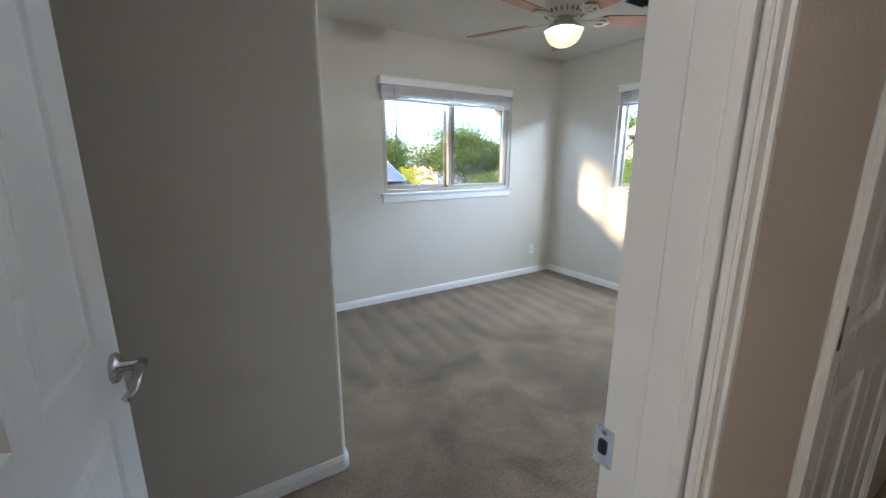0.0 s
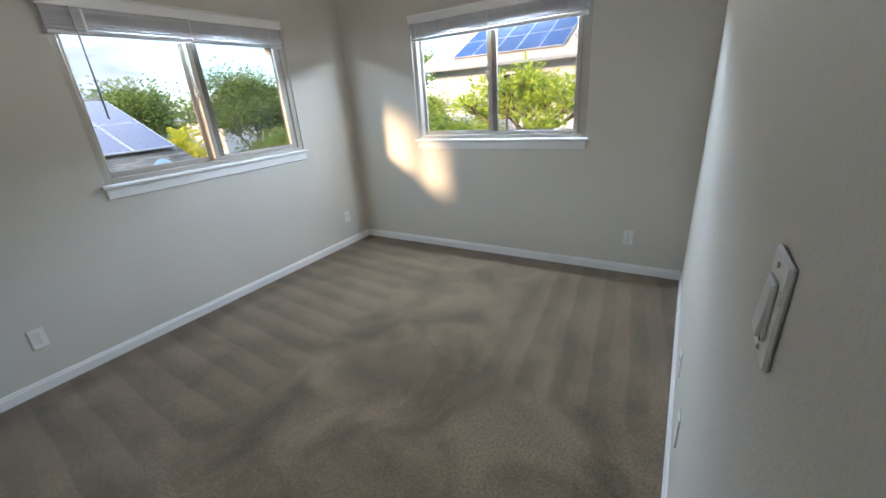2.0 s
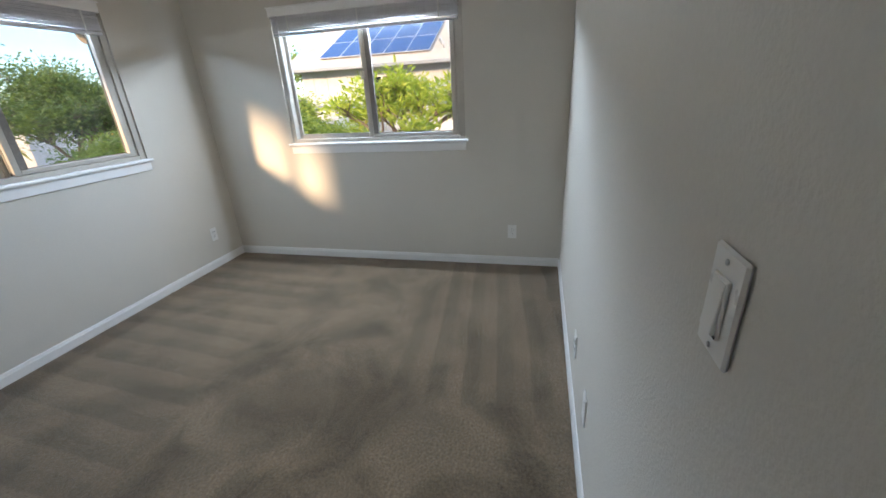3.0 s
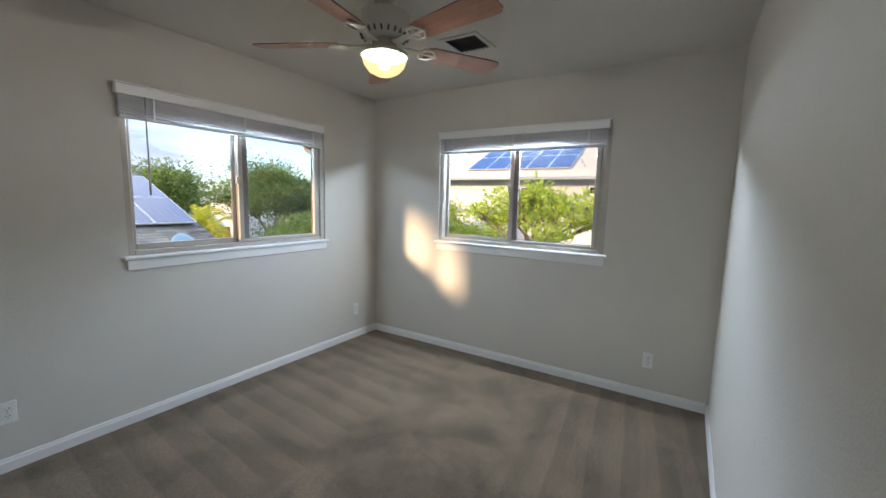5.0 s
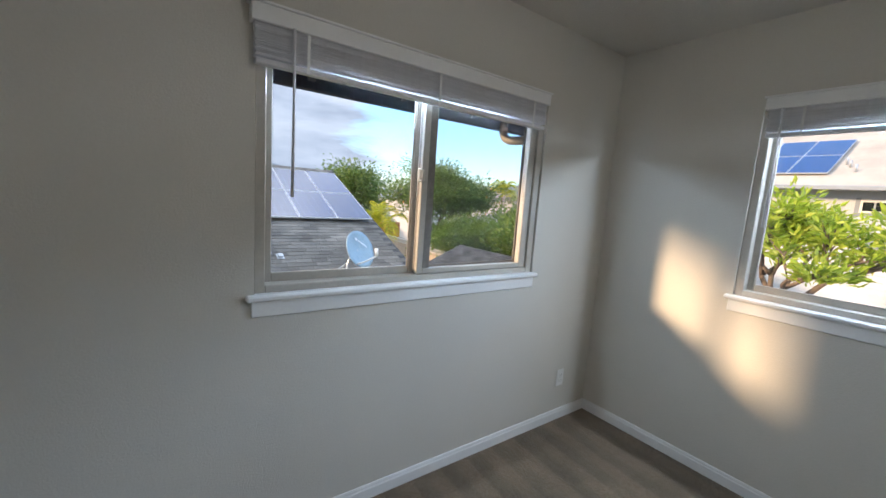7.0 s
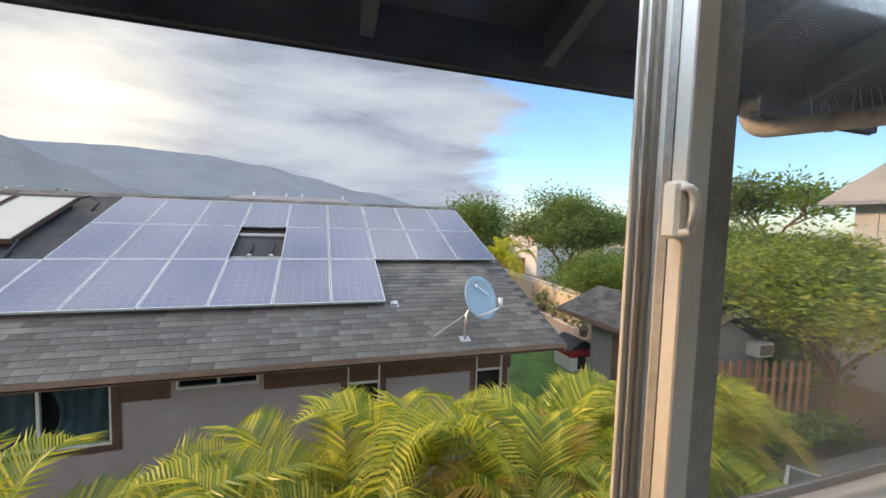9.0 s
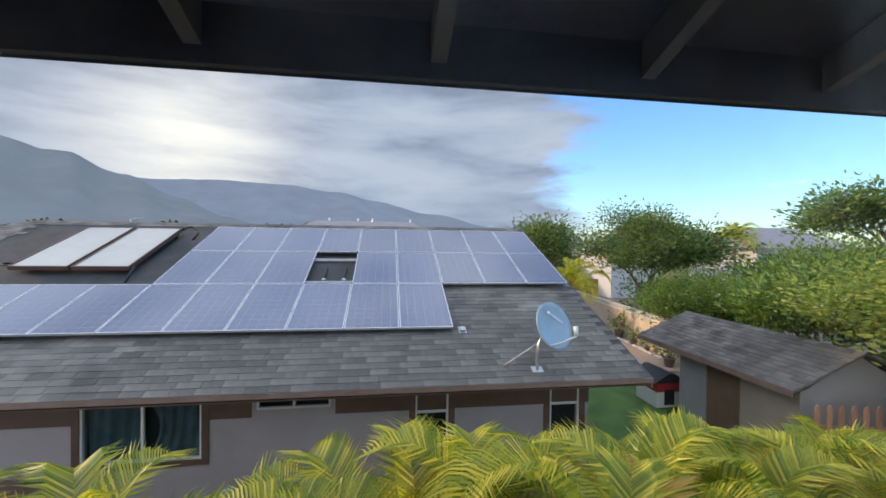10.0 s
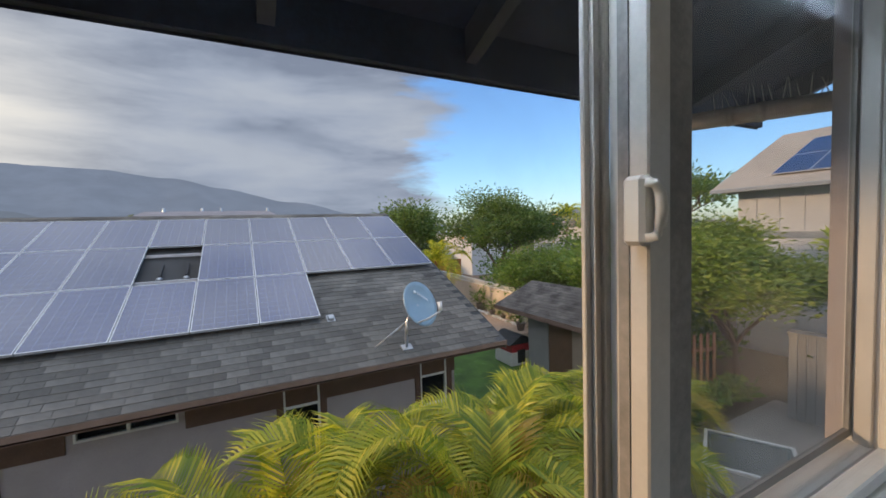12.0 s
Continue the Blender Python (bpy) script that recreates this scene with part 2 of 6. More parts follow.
def cell_material():
    """Blue polycrystalline cells with thin silver lines under gloss."""
    m = bpy.data.materials.new("solar_cells")
    m.use_nodes = True
    nt = m.node_tree
    p = nt.nodes["Principled BSDF"]
    tc = nt.nodes.new("ShaderNodeTexCoord")
    sep = nt.nodes.new("ShaderNodeSeparateXYZ")
    nt.links.new(tc.outputs["Object"], sep.inputs[0])

    def lines(sock, pitch, width):
        f = math_node(nt, "FRACT", math_node(nt, "DIVIDE", sock, pitch))
        d = math_node(nt, "ABSOLUTE", math_node(nt, "SUBTRACT", f, 0.5))
        return math_node(nt, "GREATER_THAN", d, 0.5 - width / pitch / 2)
    grid = math_node(nt, "MAXIMUM", lines(sep.outputs[0], 0.1595, 0.006), lines(sep.outputs[1], 0.1595, 0.006))
    bus = lines(sep.outputs[0], 0.0532, 0.0022)
    n = nd(nt, "ShaderNodeTexVoronoi", Scale=38.0)
    nt.links.new(tc.outputs["Object"], n.inputs["Vector"])
    info = nt.nodes.new("ShaderNodeObjectInfo")
    cell = mix_node(nt, n.outputs["Color"], (0.010, 0.018, 0.090), (0.018, 0.032, 0.135))
    cell = mix_node(nt, info.outputs["Random"], cell, (0.026, 0.030, 0.085))
    col = mix_node(nt, bus, cell, (0.07, 0.085, 0.16))
    col = mix_node(nt, grid, col, (0.15, 0.17, 0.25))
    nt.links.new(col, p.inputs["Base Color"])
    p.inputs["Roughness"].default_value = 0.12
    p.inputs["Specular IOR Level"].default_value = 1.0
    p.inputs["Coat Weight"].default_value = 1.0
    p.inputs["Coat Roughness"].default_value = 0.12
    return m


def glow_material(name, colour, strength):
    m = bpy.data.materials.new(name)
    m.use_nodes = True
    p = m.node_tree.nodes["Principled BSDF"]
    p.inputs["Base Color"].default_value = (0.9, 0.85, 0.75, 1)
    p.inputs["Emission Color"].default_value = (*colour, 1)
    p.inputs["Emission Strength"].default_value = strength
    p.inputs["Roughness"].default_value = 0.35
    return m


WALL = material("greige_wall_paint", (0.615, 0.588, 0.528), 0.72, var=0.025, scale=1.6, bump=0.35, bump_scale=130, grain=0.012)
HALL_WALL = material("beige_hall_paint", (0.66, 0.59, 0.51), 0.7, var=0.025, scale=1.6, bump=0.3, bump_scale=130, grain=0.012)
CEIL = material("white_ceiling_paint", (0.60, 0.58, 0.535), 0.85, var=0.02, scale=2.0, bump=0.6, bump_scale=70, grain=0.02)
TRIM = material("white_trim_paint", (0.80, 0.80, 0.79), 0.32, var=0.03, scale=3.0, bump=0.08, bump_scale=45, grain=0.01)
DOORPAINT = material("white_door_paint", (0.80, 0.81, 0.82), 0.28, var=0.03, scale=3.0, bump=0.15, bump_scale=140, grain=0.015, stretch=(1, 1, 0.15))
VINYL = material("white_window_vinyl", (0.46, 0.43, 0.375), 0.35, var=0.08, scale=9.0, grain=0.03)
TRACK = material("dark_window_strip", (0.19, 0.175, 0.155), 0.6, var=0.25, scale=14.0, grain=0.1)
PLASTIC = material("white_plastic", (0.78, 0.775, 0.75), 0.3, var=0.02, grain=0.0)
LATCH = material("cream_latch_plastic", (0.60, 0.56, 0.48), 0.35, var=0.04, grain=0.0)
SLOT = material("dark_slot", (0.02, 0.02, 0.02), 0.6)
CHROME = material("brushed_chrome", (0.62, 0.62, 0.63), 0.2, metal=1.0, var=0.05, grain=0.03)
STEEL = material("galvanised_steel", (0.5, 0.51, 0.52), 0.4, metal=0.8, var=0.15)
BLIND = material("white_faux_wood_slats", (0.66, 0.655, 0.67), 0.5, var=0.04, scale=8.0, grain=0.03, rnd=0.05)
CARPET = carpet_material()
FAN_WHITE = material("white_fan_enamel", (0.68, 0.66, 0.58), 0.35, var=0.04, grain=0.01)
FAN_WOOD = material("reddish_wood_blade", (0.27, 0.125, 0.075), 0.35, var=0.25, scale=5.0, grain=0.12, grain_scale=40, stretch=(1, 9, 9), coat=0.3)
FAN_GLASS = bpy.data.materials.new("frosted_lit_glass")
FAN_GLASS.use_nodes = True
_nt = FAN_GLASS.node_tree
_tr = nd(_nt, "ShaderNodeBsdfTransparent", Color=(1.0, 0.95, 0.88, 1))
_em = nd(_nt, "ShaderNodeEmission", Color=(1.0, 0.66, 0.27, 1), Strength=0.5)
_mx = nd(_nt, "ShaderNodeMixShader", Fac=0.72)
_nt.links.new(_tr.outputs[0], _mx.inputs[1])
_nt.links.new(_em.outputs[0], _mx.inputs[2])
_nt.links.new(_mx.outputs[0], _nt.nodes["Material Output"].inputs["Surface"])
BULB = glow_material("lit_bulb", (1.0, 0.94, 0.87), 420.0)
VENT_DARK = material("dark_duct", (0.03, 0.03, 0.03), 0.8)
GLASS = glass_material("window_glass")
GLASS_CLEAN = glass_material("far_window_glass", (0.80, 0.85, 0.87), 0.0)
SCREEN = mesh_screen_material()
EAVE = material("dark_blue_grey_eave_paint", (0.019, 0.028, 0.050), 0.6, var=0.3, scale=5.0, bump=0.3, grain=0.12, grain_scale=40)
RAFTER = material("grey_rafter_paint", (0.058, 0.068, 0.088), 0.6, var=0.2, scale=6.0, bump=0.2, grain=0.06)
PIPE = material("weathered_white_downspout", (0.5, 0.47, 0.42), 0.45, var=0.25, scale=9.0, grain=0.1)
STUCCO = material("grey_mauve_stucco", (0.37, 0.325, 0.315), 0.85, var=0.08, scale=2.0, bump=0.6, bump_scale=90, grain=0.06)
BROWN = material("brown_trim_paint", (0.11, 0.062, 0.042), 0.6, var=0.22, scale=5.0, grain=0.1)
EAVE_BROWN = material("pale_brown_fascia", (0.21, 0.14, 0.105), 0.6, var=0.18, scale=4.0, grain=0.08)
SHINGLE = material("weathered_asphalt_shingle", (0.140, 0.132, 0.118), 0.95, var=0.32, scale=1.1, bump=0.9, bump_scale=160, grain=0.22, grain_scale=170, rnd=0.24, spec=0.2, tint=(0.190, 0.175, 0.150))
SHINGLE_DARK = material("dark_asphalt_shingle", (0.085, 0.083, 0.08), 0.95, var=0.3, scale=1.4, bump=0.9, bump_scale=140, grain=0.25, rnd=0.25, spec=0.2)
SHINGLE_SHED = material("brown_grey_asphalt_shingle", (0.135, 0.118, 0.102), 0.95, var=0.4, scale=2.2, bump=0.9, bump_scale=140, grain=0.25, rnd=0.25, spec=0.2)
ROOF_PALE = material("pale_shingle_roof", (0.40, 0.36, 0.31), 0.95, var=0.15, scale=1.0, bump=0.5, bump_scale=40, grain=0.15, spec=0.2)
CELLS = cell_material()
ALU = material("silver_aluminium", (0.62, 0.63, 0.65), 0.35, metal=0.7, var=0.08)
COLLECTOR = material("cream_collector_glazing", (0.50, 0.45, 0.36), 0.22, var=0.06, scale=2.0, grain=0.02, spec=0.8, coat=0.6)
BLACK = material("black_rubber", (0.02, 0.02, 0.022), 0.6)
DISH = material("grey_blue_dish_enamel", (0.30, 0.40, 0.47), 0.4, var=0.08, scale=4.0, grain=0.04)
DISH_MARK = material("white_lettering", (0.75, 0.78, 0.8), 0.5)
WHITE_ALU = material("white_window_frame", (0.68, 0.67, 0.64), 0.4, var=0.06)
CURTAIN = material("dark_teal_curtain", (0.10, 0.135, 0.145), 0.9, var=0.3, scale=6.0, bump=0.5, bump_scale=30, grain=0.1)
# near-black sheet colour stands in for the shade of unlit rooms
ROOM_SHADE = material("painted_room_shade", (0.015, 0.016, 0.018), 0.7)
GROUND = material("dry_earth", (0.18, 0.14, 0.10), 0.95, var=0.3, scale=0.7, bump=0.8, bump_scale=12, grain=0.2)
LAWN = material("lawn", (0.07, 0.13, 0.022), 0.9, var=0.4, scale=1.8, bump=1.0, bump_scale=60, grain=0.3)
CONCRETE = material("grey_paving", (0.36, 0.32, 0.29), 0.85, var=0.18, scale=1.3, bump=0.4, grain=0.1)
DECK = material("tan_pool_deck", (0.46, 0.34, 0.26), 0.85, var=0.12, scale=1.0, bump=0.3, grain=0.08)
WATER = material("pool_water", (0.10, 0.30, 0.36), 0.05, var=0.1, scale=2.0, grain=0.0, spec=0.8)
CREAMWALL = material("cream_block_wall", (0.55, 0.45, 0.34), 0.85, var=0.12, scale=0.8, bump=0.4, bump_scale=30, grain=0.06)
TERRA = material("orange_timber_edging", (0.42, 0.16, 0.06), 0.8, var=0.25, scale=3.0, grain=0.1, rnd=0.15)
SHEDWALL = material("grey_shed_siding", (0.30, 0.285, 0.275), 0.8, var=0.1, scale=2.0, bump=0.3, grain=0.06)
SHEDTAN = material("tan_shed_siding", (0.36, 0.28, 0.21), 0.8, var=0.12, scale=2.0, bump=0.3, grain=0.06)
SHEDDOOR = material("brown_shed_door", (0.17, 0.10, 0.06), 0.7, var=0.15, scale=4.0, grain=0.08)
PICKET = material("orange_cedar_picket", (0.42, 0.215, 0.115), 0.8, var=0.22, scale=5.0, grain=0.12, rnd=0.2, stretch=(4, 4, 1))
RED = material("red_plastic", (0.42, 0.035, 0.04), 0.4, var=0.08)
CREAM = material("off_white_plastic", (0.68, 0.66, 0.62), 0.5, var=0.06)
POT = material("grey_plant_pot", (0.20, 0.17, 0.15), 0.8, var=0.2)
GREYFENCE = material("grey_gate_boards", (0.27, 0.26, 0.25), 0.8, var=0.18, scale=4.0, grain=0.08, rnd=0.12, stretch=(6, 6, 1))
SIDING = material("pale_grey_board_siding", (0.50, 0.51, 0.53), 0.7, var=0.06, scale=2.0, grain=0.03)
LAPSIDING = material("white_lap_siding", (0.58, 0.58, 0.59), 0.7, var=0.06, scale=2.0, grain=0.03)
BANDGREY = material("blue_grey_band", (0.26, 0.285, 0.32), 0.7, var=0.08)
BARK = material("grey_brown_bark", (0.16, 0.12, 0.09), 0.9, var=0.3, scale=8.0, bump=0.9, bump_scale=30, grain=0.15)
PALMSTEM = material("ringed_palm_cane", (0.24, 0.25, 0.09), 0.6, var=0.3, scale=7.0, grain=0.1, stretch=(1, 1, 5))
FROND = leaf_material("areca_frond", (0.11, 0.20, 0.02), (0.44, 0.46, 0.04), (0.86, 0.70, 0.08), trans=0.5)
FROND_OLD = leaf_material("yellowing_frond", (0.30, 0.21, 0.03), (0.50, 0.34, 0.045), (0.62, 0.36, 0.07), trans=0.42)
LEAF_DARK = leaf_material("citrus_leaf", (0.055, 0.10, 0.028), (0.135, 0.20, 0.055), (0.27, 0.32, 0.08))
LEAF_MID = leaf_material("garden_leaf", (0.06, 0.12, 0.026), (0.16, 0.25, 0.05), (0.34, 0.42, 0.08))
LEAF_LIGHT = leaf_material("frangipani_leaf", (0.17, 0.26, 0.03), (0.36, 0.46, 0.05), (0.62, 0.62, 0.11), trans=0.42)
LEAF_BUSH = leaf_material("feathery_leaf", (0.10, 0.17, 0.03), (0.26, 0.34, 0.05), (0.45, 0.46, 0.09))
ORANGE = material("ripe_orange_fruit", (0.62, 0.26, 0.02), 0.45, var=0.1)
BLOOM = material("orange_flower", (0.75, 0.25, 0.04), 0.6, var=0.1)
FARTREE = leaf_material("distant_foliage", (0.035, 0.06, 0.022), (0.07, 0.10, 0.03), (0.12, 0.14, 0.045), trans=0.2)
FAR_ROOF = material("far_grey_tile_roof", (0.30, 0.27, 0.27), 0.9, var=0.12, scale=1.5, grain=0.08, rnd=0.1)
FAR_WALL = material("far_house_wall", (0.5, 0.5, 0.5), 0.8, var=0.08)
TEAL_WALL = material("far_teal_house_wall", (0.28, 0.40, 0.42), 0.8, var=0.08)


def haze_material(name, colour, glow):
    """Far hills, a plain backdrop: kilometres of haze put into colour and glow."""
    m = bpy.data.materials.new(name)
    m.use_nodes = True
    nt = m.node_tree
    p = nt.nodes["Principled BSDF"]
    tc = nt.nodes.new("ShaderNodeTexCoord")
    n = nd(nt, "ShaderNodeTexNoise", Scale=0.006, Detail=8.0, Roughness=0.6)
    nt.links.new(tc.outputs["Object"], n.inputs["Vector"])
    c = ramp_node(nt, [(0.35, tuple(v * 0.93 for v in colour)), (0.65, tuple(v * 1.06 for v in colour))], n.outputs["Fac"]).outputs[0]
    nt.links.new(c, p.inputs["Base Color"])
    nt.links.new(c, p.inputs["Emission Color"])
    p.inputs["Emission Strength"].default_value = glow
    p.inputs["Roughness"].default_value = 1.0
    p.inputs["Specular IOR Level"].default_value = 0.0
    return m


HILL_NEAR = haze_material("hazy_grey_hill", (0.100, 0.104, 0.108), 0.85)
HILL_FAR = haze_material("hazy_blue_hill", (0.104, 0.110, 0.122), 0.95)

# ------------------------------------------------------------ mesh helpers


def bx(bm, a, b, bevel=0.0, m=None):
    """A box from corner a to corner b, optionally bevelled and moved by m."""
    r = bmesh.ops.create_cube(bm, size=1)
    vs = r["verts"]
    for v in vs:
        v.co = Vector([a[i] + (v.co[i] + 0.5) * (b[i] - a[i]) for i in range(3)])
    if bevel:
        es = list({e for v in vs for e in v.link_edges})
        r2 = bmesh.ops.bevel(bm, geom=es, offset=bevel, segments=1, affect="EDGES")
        vs = list({v for f in r2["faces"] for v in f.verts} | {v for v in vs if v.is_valid})
    if m is not None:
        bmesh.ops.transform(bm, matrix=m, verts=[v for v in vs if v.is_valid])
    return bm


def box(a, b, bevel=0.0, m=None):
    return bx(bmesh.new(), a, b, bevel, m)


def tube(bm, pts, radii, seg=10, cap=True):
    """A round tube along the points."""
    rings = []
    pts = [Vector(p) for p in pts]
    for i, p in enumerate(pts):
        d = (pts[min(i + 1, len(pts) - 1)] - pts[max(i - 1, 0)]).normalized()
        side = d.cross(Vector((0, 0, 1)) if abs(d.z) < 0.9 else Vector((1, 0, 0))).normalized()
        up = side.cross(d)
        r = radii[i] if isinstance(radii, (list, tuple)) else radii
        rings.append([bm.verts.new(p + side * (r * math.cos(2 * math.pi * k / seg)) + up * (r * math.sin(2 * math.pi * k / seg))) for k in range(seg)])
    for r0, r1 in zip(rings, rings[1:]):
        for k in range(seg):
            bm.faces.new((r0[k], r0[(k + 1) % seg], r1[(k + 1) % seg], r1[k])).smooth = True
    if cap:
        bm.faces.new(rings[0][::-1])
        bm.faces.new(rings[-1])
    return bm


def lathe(bm, profile, centre=(0, 0, 0), seg=28):
    """Turns (radius, height) pairs round the z axis at the centre."""
    c = Vector(centre)
    rings = []
    for r, z in profile:
        rings.append([bm.verts.new(c + Vector((r * math.cos(2 * math.pi * k / seg), r * math.sin(2 * math.pi * k / seg), z))) for k in range(seg)])
    for r0, r1 in zip(rings, rings[1:]):
        for k in range(seg):
            bm.faces.new((r0[k], r0[(k + 1) % seg], r1[(k + 1) % seg], r1[k])).smooth = True
    for ring, (r, z) in ((rings[0], profile[0]), (rings[-1], profile[-1])):
        if r > 0.0005:
            bm.faces.new(ring)
    bmesh.ops.recalc_face_normals(bm, faces=bm.faces)
    return bm


def prism(bm, pts, z0, z1, m=None):
    """A polygon in x, y pulled up from z0 to z1."""
    lo = [bm.verts.new((x, y, z0)) for x, y in pts]
    hi = [bm.verts.new((x, y, z1)) for x, y in pts]
    bm.faces.new(lo[::-1])
    bm.faces.new(hi)
    n = len(pts)
    for i in range(n):
        bm.faces.new((lo[i], lo[(i + 1) % n], hi[(i + 1) % n], hi[i]))
    bmesh.ops.recalc_face_normals(bm, faces=bm.faces)
    if m is not None:
        bmesh.ops.transform(bm, matrix=m, verts=lo + hi)
    return bm


def mesh_of(name, bm, mat):
    me = bpy.data.meshes.new(name)
    bm.to_mesh(me)
    bm.free()
    me.materials.append(mat)
    return me


def part(name, bm, mat, parent, label=""):
    ob = new(name, mesh_of(name, bm, mat))
    ob.parent = parent
    return tagged(ob, label) if label else ob


def thing(name, bm, mat, label="", category="", group="", kind=""):
    return tagged(new(name, mesh_of(name, bm, mat)), label, category, group, kind)


def empty(name, m, label="", category="", group="", kind=""):
    ob = new(name)
    ob.empty_display_size = 0.1
    ob.matrix_basis = m
    return tagged(ob, label, category, group, kind)


def structure(name, bm, mat, label=""):
    return thing(name, bm, mat, label, "", "", "structure")


def turn(axis, deg):
    return Matrix.Rotation(radians(deg), 4, axis)


def move(x, y, z):
    return Matrix.Translation((x, y, z))


# ------------------------------------------------------------ the room
H, YS, XP, YP = 2.412, -3.03, -3.195, -1.838     # ceiling, south wall, passage corner
T, TS = 0.13, 0.088                             # outer and inner wall thickness
XJ, XH = -3.128, -3.893                         # door opening: strike side, hinge side
DOOR_H = 2.04
GZ = -2.9                                       # ground outside
WIN_A, WIN_B, WIN_Z0, WIN_Z1 = -2.180, -0.685, 1.036, 1.994
WIN2_A, WIN2_B = -2.2815, -0.7865

structure("floor", box((-5.6, -4.5, -0.06), (0.0, 0.0, 0.0)), CARPET, "grey-brown cut-pile carpet with vacuum stripes")
structure("ceiling", box((-5.6, -4.5, H), (0.15, 0.15, H + 0.08)), CEIL, "white lightly textured ceiling")


def wall_with_hole(axis, p0, p1, lo, hi, h0, h1, z0, z1, ztop):
    """A wall between p0 and p1 across its thickness, lo..hi along its run, with one opening."""
    bm = bmesh.new()
    for a, b, c, d in ((lo, h0, 0, ztop), (h1, hi, 0, ztop), (h0, h1, 0, z0), (h0, h1, z1, ztop)):
        if b - a < 0.001 or d - c < 0.001:
            continue
        if axis == "x":
            bx(bm, (a, p0, c), (b, p1, d))
        else:
            bx(bm, (p0, a, c), (p1, b, d))
    bmesh.ops.remove_doubles(bm, verts=bm.verts, dist=0.0005)
    return bm


structure("wall_north", wall_with_hole("x", 0.0, T, -3.335, 0.0, WIN_A, WIN_B, WIN_Z0, WIN_Z1, H), WALL, "greige painted wall with a sliding window")
structure("wall_east", wall_with_hole("y", 0.0, T, YS - TS, T, WIN2_A, WIN2_B, WIN_Z0, WIN_Z1, H), WALL, "greige painted wall with a sliding window")
structure("wall_south", wall_with_hole("x", YS - TS, YS, -4.25, 0.0, XH - 0.02, XJ + 0.02, 0.0, DOOR_H + 0.02, H), WALL, "greige painted wall beside the doorway")
# closet block with a rounded outer corner
corner = [(XP - 0.022 + 0.022 * math.sin(radians(q)), YP + 0.022 - 0.022 * math.cos(radians(q))) for q in range(0, 91, 15)]
structure("wall_west", prism(bmesh.new(), [(-4.25, YP)] + corner + [(XP, 0.0), (XP - T, 0.0), (XP - T, YP + T), (-4.25, YP + T)], 0.0, H), WALL,
          "greige wall with a rounded outer corner")
structure("wall_passage", box((-4.25, YS, 0), (-4.12, YP, H)), WALL, "greige wall behind the open door")

# hallway behind the doorway
structure("wall_hall_south", box((-5.6, -4.62, 0), (-0.9, -4.5, H)), HALL_WALL, "beige hallway wall")
structure("wall_hall_west", box((-5.72, -4.5, 0), (-5.6, YS - TS, H)), HALL_WALL, "beige hallway wall")
structure("wall_hall_east", box((-1.0, -4.5, 0), (-0.9, YS - TS, H)), HALL_WALL, "beige hallway wall")
structure("wall_hall_north", box((-5.6, YS - TS, 0), (-4.25, YS - 0.005, H)), HALL_WALL, "beige hallway wall")
hall_skin = bmesh.new()
bx(hall_skin, (-4.25, YS - TS - 0.008, 0), (XH - 0.02, YS - TS - 0.002, H))
bx(hall_skin, (XJ + 0.02, YS - TS - 0.008, 0), (-2.635, YS - TS - 0.002, H))
bx(hall_skin, (-1.80, YS - TS - 0.008, 0), (-1.0, YS - TS - 0.002, H))
bx(hall_skin, (XH - 0.02, YS - TS - 0.008, DOOR_H + 0.02), (XJ + 0.02, YS - TS - 0.002, H))
bx(hall_skin, (-2.635, YS - TS - 0.008, DOOR_H + 0.02), (-1.80, YS - TS - 0.002, H))
structure("wall_hall_doorside", hall_skin, HALL_WALL, "warm beige painted hallway wall")


def baseboard(name, x0, y0, x1, y1, nx, ny):
    """A moulded white baseboard from one point to the other; n points into the room."""
    d = Vector((x1 - x0, y1 - y0, 0))
    prof = [(0, 0), (0.013, 0), (0.013, 0.050), (0.009, 0.058), (0.009, 0.063), (0.005, 0.071), (0, 0.071)]
    bm = bmesh.new()
    rows = []
    for base in (Vector((x0, y0, 0)), Vector((x1, y1, 0))):
        rows.append([bm.verts.new(base + Vector((nx * o, ny * o, z))) for o, z in prof])
    n = len(prof)
    for i in range(n):
        bm.faces.new((rows[0][i], rows[0][(i + 1) % n], rows[1][(i + 1) % n], rows[1][i]))
    bm.faces.new(rows[0][::-1])
    bm.faces.new(rows[1])
    bmesh.ops.recalc_face_normals(bm, faces=bm.faces)
    return structure(name, bm, TRIM, "white moulded baseboard")


baseboard("baseboard_north", XP, 0, 0, 0, 0, -1)
baseboard("baseboard_east", 0, -0.0145, 0, YS + 0.0145, -1, 0)
baseboard("baseboard_south", XJ + 0.062, YS, 0, YS, 0, 1)
baseboard("baseboard_west", XP, YP + 0.02, XP, -0.0145, 1, 0)
baseboard("baseboard_passage", -4.12, YP, XP - 0.02, YP, 0, -1)
bb = bmesh.new()
lathe(bb, [(0.0225, 0), (0.035, 0), (0.035, 0.05), (0.031, 0.058), (0.031, 0.063), (0.027, 0.071), (0.0225, 0.071)], (XP - 0.022, YP + 0.022, 0), 40)
bmesh.ops.bisect_plane(bb, geom=bb.verts[:] + bb.edges[:] + bb.faces[:], plane_co=(XP - 0.022, 0, 0), plane_no=(1, 0, 0), clear_inner=True)
bmesh.ops.bisect_plane(bb, geom=bb.verts[:] + bb.edges[:] + bb.faces[:], plane_co=(0, YP + 0.022, 0), plane_no=(0, -1, 0), clear_inner=True)
structure("baseboard_corner", bb, TRIM, "white rounded baseboard corner")

